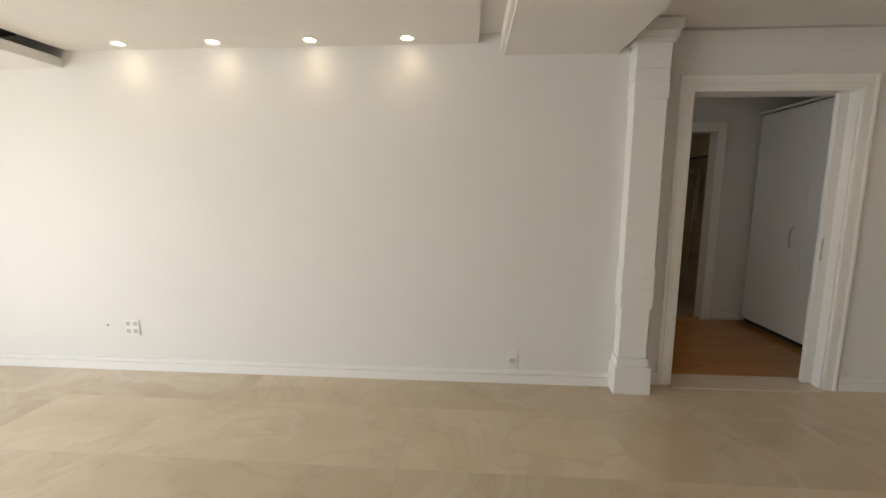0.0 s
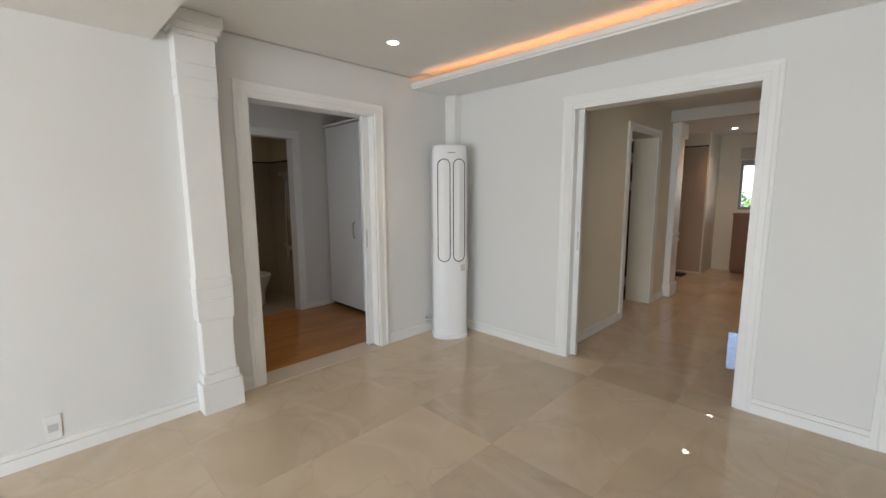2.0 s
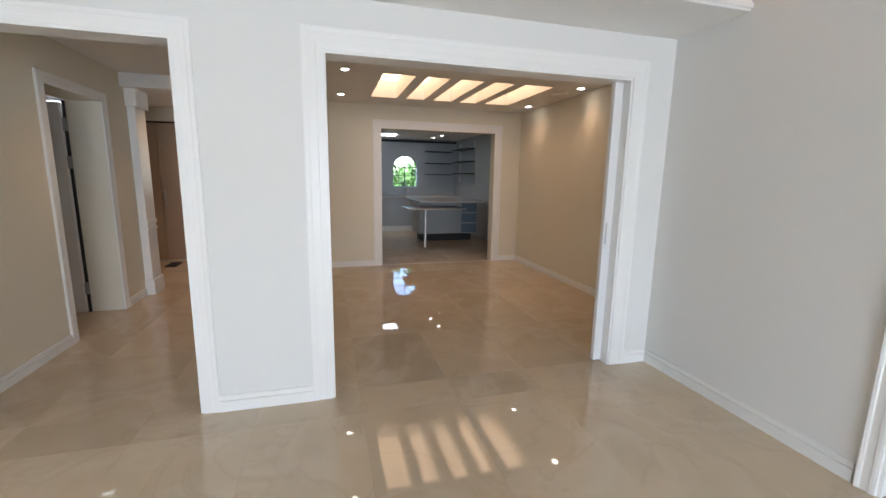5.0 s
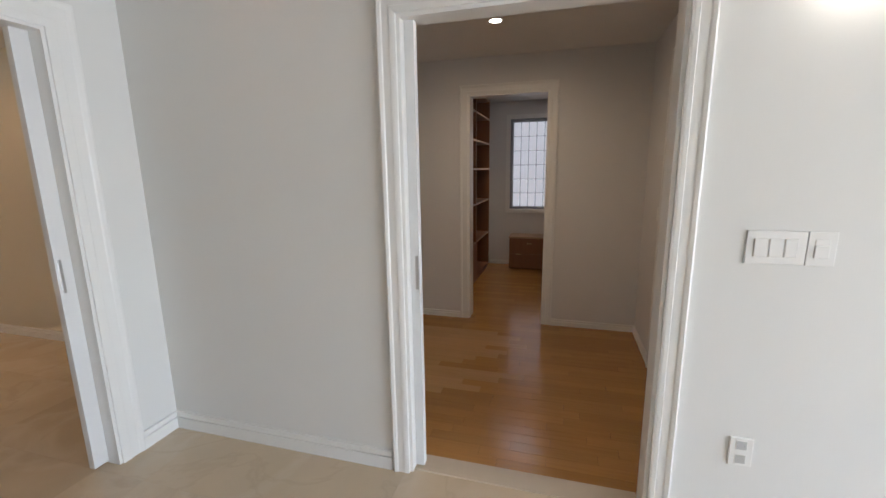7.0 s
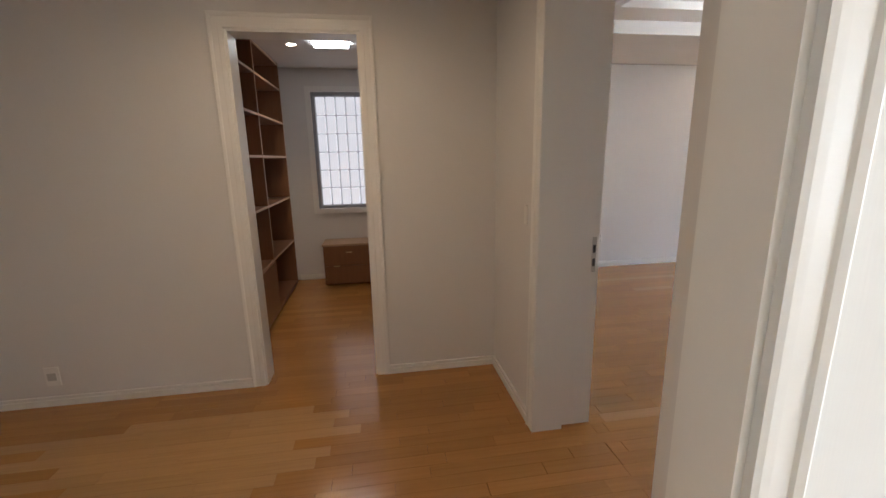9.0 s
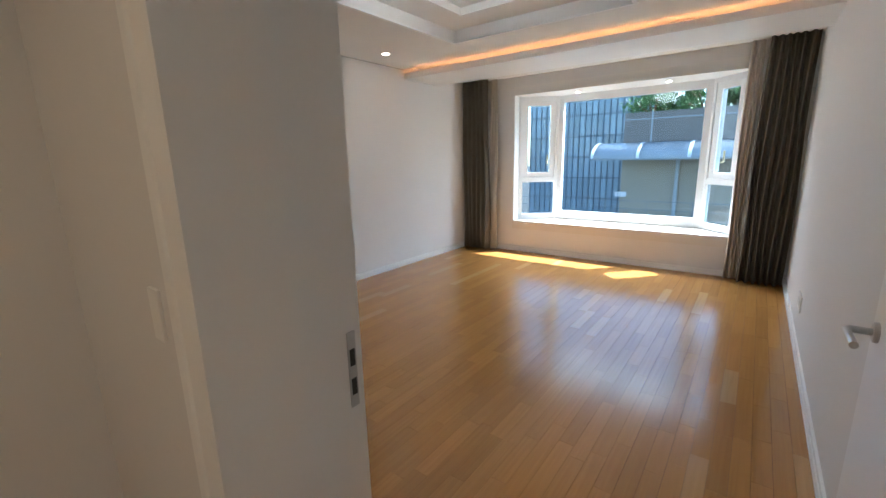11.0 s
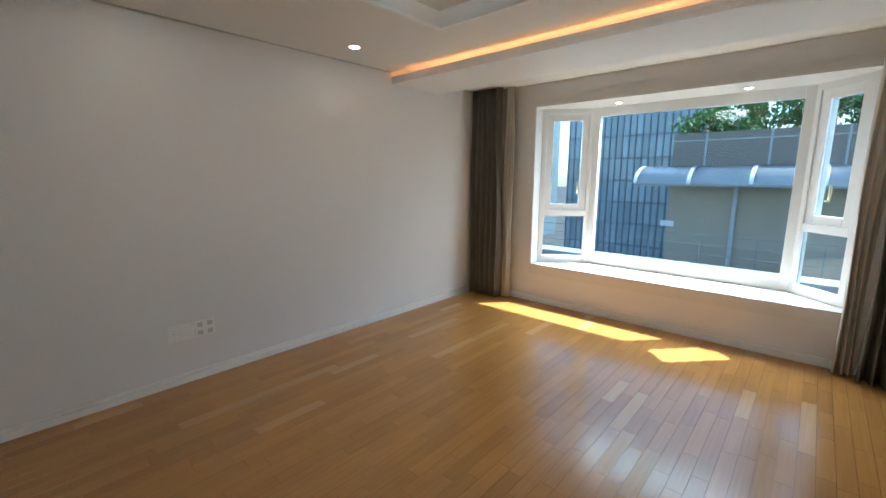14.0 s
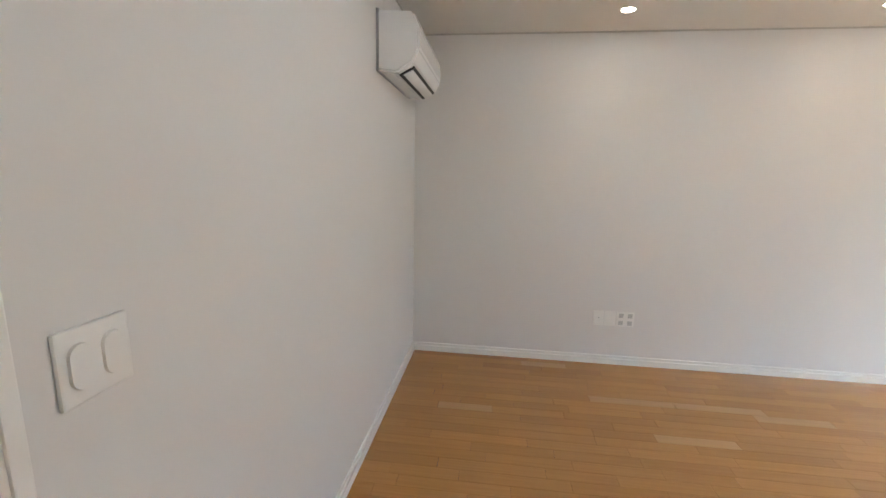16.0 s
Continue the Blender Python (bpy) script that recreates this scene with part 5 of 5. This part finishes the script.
def beige_block():
    e = empty("stone_building", -20, 2, -9)
    inv = e.matrix_world.inverted()
    x = -17.5
    parts = [boxes("wall", [(x - 8, -8.0, -9, x, 14, 1.35)], M_BEIGE), boxes("parapet", [(x - 8, -8.0, 1.85, x + 0.02, 14, 3.0)], M_BROWN), boxes("recess", [(x - 8, -8.5, 1.35, x - 0.3, 14, 1.85)], M_BROWN)]
    parts.append(boxes("joints", [(x + 0.022, y, 1.85, x + 0.05, y + 0.06, 3.0) for y in (-7.0, -5.2, -3.4, -1.6, 0.2, 2, 4, 6)] + [(x + 0.022, -8.0, 2.72, x + 0.05, 14, 2.76)], M_CANOPY))
    parts.append(boxes("downpipe", [(x, -6.0, -9, x + 0.12, -5.88, 1.35)], M_CANOPY))
    parts.append(boxes("sign", [(x, -8.2, -0.35, x + 0.06, -7.75, -0.15)], M_UPVC))
    # curved canopy over the recess
    bm = bmesh.new()
    ribs = bmesh.new()
    prof = [(x + 1.3 * math.sin(a), 1.22 + 0.62 * math.cos(a)) for a in [math.pi / 2 * i / 8 for i in range(9)]]
    rows = [[bm.verts.new((px, y, pz)) for px, pz in prof] for y in (-8.9, 14)]
    low = [[bm.verts.new((px - 0.03, y, pz - 0.05)) for px, pz in prof] for y in (-8.9, 14)]
    for i in range(8):
        bm.faces.new((rows[0][i], rows[0][i + 1], rows[1][i + 1], rows[1][i]))
        bm.faces.new((low[0][i], low[0][i + 1], low[1][i + 1], low[1][i]))
        bm.faces.new((rows[0][i], rows[0][i + 1], low[0][i + 1], low[0][i]))
    parts.append(mesh_object("canopy", bm, M_CANOPY, True))
    for k in range(14):
        y = -8.9 + 1.7 * k
        for (p0, q0), (p1, q1) in zip(prof, prof[1:]):
            v = [ribs.verts.new(c) for c in ((p0 + 0.03, y, q0 + 0.03), (p1 + 0.03, y, q1 + 0.03), (p1 + 0.03, y + 0.12, q1 + 0.03), (p0 + 0.03, y + 0.12, q0 + 0.03))]
            ribs.faces.new(v)
    parts.append(mesh_object("canopy_ribs", ribs, M_UPVC))
    for o in parts:
        o.parent, o.matrix_parent_inverse = e, inv
    return tagged(e, "beige stone building with a curved glass canopy", "building")


beige_block()


def shrub(x, y, z, r, h, seed, mat, label="leafy green shrub on the roof edge", n=420):
    """Shrub of stems and many small leaves in uneven clumps."""
    rnd = random.Random(seed)
    e = empty("shrub", x, y, z)
    bm = bmesh.new()
    clumps = [(rnd.uniform(-r, r), rnd.uniform(-r, r), rnd.uniform(0.25, 1) * h, rnd.uniform(0.25, 0.5) * r) for _ in range(9)]
    for _ in range(n):
        cx, cy, cz, cr = rnd.choice(clumps)
        c = Vector((rnd.gauss(cx, cr * .6), rnd.gauss(cy, cr * .6), max(0.05, rnd.gauss(cz, cr * .5))))
        s = rnd.uniform(0.04, 0.09) * (0.6 + r)
        m = Matrix.Translation(c) @ Euler([rnd.uniform(0, 6) for _ in range(3)]).to_matrix().to_4x4()
        v = [bm.verts.new(m @ Vector(p)) for p in ((-s, 0, 0), (0, -s * .45, s * .1), (s, 0, 0), (0, s * .45, s * .1))]
        bm.faces.new(v)
    lv = mesh_object("leaves", bm, mat)
    lv.parent = e
    for cx, cy, cz, cr in clumps[:5]:
        st = tube("stem", [(cx * .15, cy * .15, 0), (cx * .6, cy * .6, cz * .6), (cx, cy, cz)], 0.03, M_SHELF, e, 1)
    return tagged(e, label, "shrub", "roof shrubs")


for k in range(12):
    shrub(-18.5 - 0.7 * (k % 2), -7.2 + k * 0.95, 2.95, 0.8, 0.75 + 0.2 * ((k * 7) % 3), 20 + k, M_LEAF if k % 2 else M_LEAF2, n=1100)
tower("far_apartment_building", -60.0, -62.0, -40.0, -9.0, 17.0, 8, 8, "pale distant apartment block")
tagged(boxes("terrace_wall", [(-11.6, -18, -9.0, -11.3, 8, -0.75), (-11.8, -18, -0.75, -11.1, 8, -0.60)], M_ROOF, 0.02), "pale concrete roof wall below the window", "wall")
tagged(boxes("roof_railing", [(-12.5, -18 + 1.2 * i, -0.75, -12.48, -17.98 + 1.2 * i, 0.0) for i in range(22)] + [(-12.5, -18, 0.0, -12.48, 8, 0.02), (-12.5, -18, -0.25, -12.48, 8, -0.235), (-12.5, -18, -0.5, -12.48, 8, -0.485), (-12.6, -18, -9, -12.3, 8, -0.75)], M_MULL), "dark metal roof railing outside", "railing")
for k, (x, y) in enumerate(((14.6, -2.9), (14.9, -1.6), (14.2, -2.3), (15.2, -3.4), (15.0, -0.9))):
    shrub(x, y, -0.35, 0.9, 1.85, 60 + k, M_LEAF2, "tall leafy shrub outside the kitchen window", 1000)
shrub(13.6, 1.75, -0.35, 0.7, 1.5, 80, M_LEAF2, "leafy shrub outside the corridor window", 400)
tagged(boxes("garden_terrace", [(12.6, -8, -9.0, 20, 6, -0.35)], M_ROOF), "pale garden terrace outside the kitchen", "terrace")

# ---- floor pieces, last ----


def tile_floor(name, rects, w, h, ox, oy, label):
    """Rectified tiles with hairline joints, cut at the walls; whole tiles share one mesh."""
    holder = structure(empty(name), label, "floor")
    cache = {}
    for x0, y0, x1, y1 in rects:
        i0, i1 = math.floor((x0 - ox) / w), math.ceil((x1 - ox) / w)
        for i in range(i0, i1):
            j0, j1 = math.floor((y0 - oy) / h), math.ceil((y1 - oy) / h)
            for j in range(j0, j1):
                a0, a1 = max(x0, ox + i * w), min(x1, ox + (i + 1) * w)
                b0, b1 = max(y0, oy + j * h), min(y1, oy + (j + 1) * h)
                if a1 - a0 < 0.02 or b1 - b0 < 0.02:
                    continue
                key = (round(a1 - a0, 3), round(b1 - b0, 3))
                if key not in cache:
                    bm = bmesh.new()
                    add_box(bm, -key[0] / 2 + 0.0003, -key[1] / 2 + 0.0003, -0.010, key[0] / 2 - 0.0003, key[1] / 2 - 0.0003, 0.0)
                    t = mesh_object("tile", bm, M_MARBLE)
                    cache[key] = t.data
                    bpy.data.objects.remove(t)
                o = new("tile", cache[key])
                o.location = ((a0 + a1) / 2, (b0 + b1) / 2, 0.0)
                o.parent = holder


tile_floor("floor_marble", [(-4.6, -2.66, 3.67, 3.12), (3.67, -3.39, 7.66, 3.3), (7.66, -3.73, 12.4, -0.2), (7.66, -0.2, 9.25, 3.3)], 1.225, 0.61, 3.36, -0.41, "polished beige marble floor tiles")


def plank_floor(name, rects, w, label, pale=None, limit=300, main=None):
    """Parquet strips of random length along x."""
    holder = structure(empty(name), label, "floor")
    rnd = random.Random(5)
    cache, rest, count = {}, [], 0
    for x0, y0, x1, y1 in rects:
        rows = max(1, round((y1 - y0) / w))
        rw = (y1 - y0) / rows
        for j in range(rows):
            x = x0 - rnd.uniform(0, 0.6)
            while x < x1:
                L = rnd.choice((0.35, 0.45, 0.55, 0.7))
                a0, a1 = max(x, x0), min(x + L, x1)
                x += L
                if a1 - a0 < 0.01:
                    continue
                cy = y0 + (j + 0.5) * rw
                mat = M_PLANK_PALE if pale and pale(((a0 + a1) / 2), cy) else (main or M_PLANK)
                if count >= limit:
                    rest.append((a0 + 0.0007, cy - rw / 2 + 0.0007, -0.010, a1 - 0.0007, cy + rw / 2 - 0.0007, 0.0))
                    continue
                key = (round(a1 - a0, 2), round(rw, 3), mat.name)
                if key not in cache:
                    bm = bmesh.new()
                    add_box(bm, -key[0] / 2 + 0.0007, -key[1] / 2 + 0.0007, -0.010, key[0] / 2 - 0.0007, key[1] / 2 - 0.0007, 0.0)
                    t = mesh_object("plank", bm, mat)
                    cache[key] = t.data
                    bpy.data.objects.remove(t)
                o = new("plank", cache[key])
                o.location = ((a0 + a1) / 2, cy, 0.0)
                o.parent = holder
                count += 1
    if rest:
        o = tagged(boxes("plank_remainder", rest, main or M_PLANK), kind="stuff")
        o.parent = holder


plank_floor("floor_parquet_bedroom", [(-4.6, -7.12, 0.43, -3.065)], 0.078, "golden oak parquet strips with a few paler ones", lambda x, y: math.sin(x * 57.3 + y * 131.7) > 0.99, limit=900)
plank_floor("floor_parquet_hall", [(0.43, -4.85, 3.95, -2.775)], 0.078, "golden oak parquet strips with a faded patch",
            lambda x, y: (1.9 + 0.25 * math.sin(9 * y) < x < 3.3 and -4.56 < y < -3.4) and (math.sin(x * 9.1 + y * 13.7) > -0.85))
plank_floor("floor_parquet_study", [(0.75, -7.365, 2.84, -4.85)], 0.078, "golden oak parquet strips")
plank_floor("floor_parquet_dressing", [(1.0, 3.30, 3.75, 4.89)], 0.078, "reddish oak parquet strips", main=M_PLANK_RED)
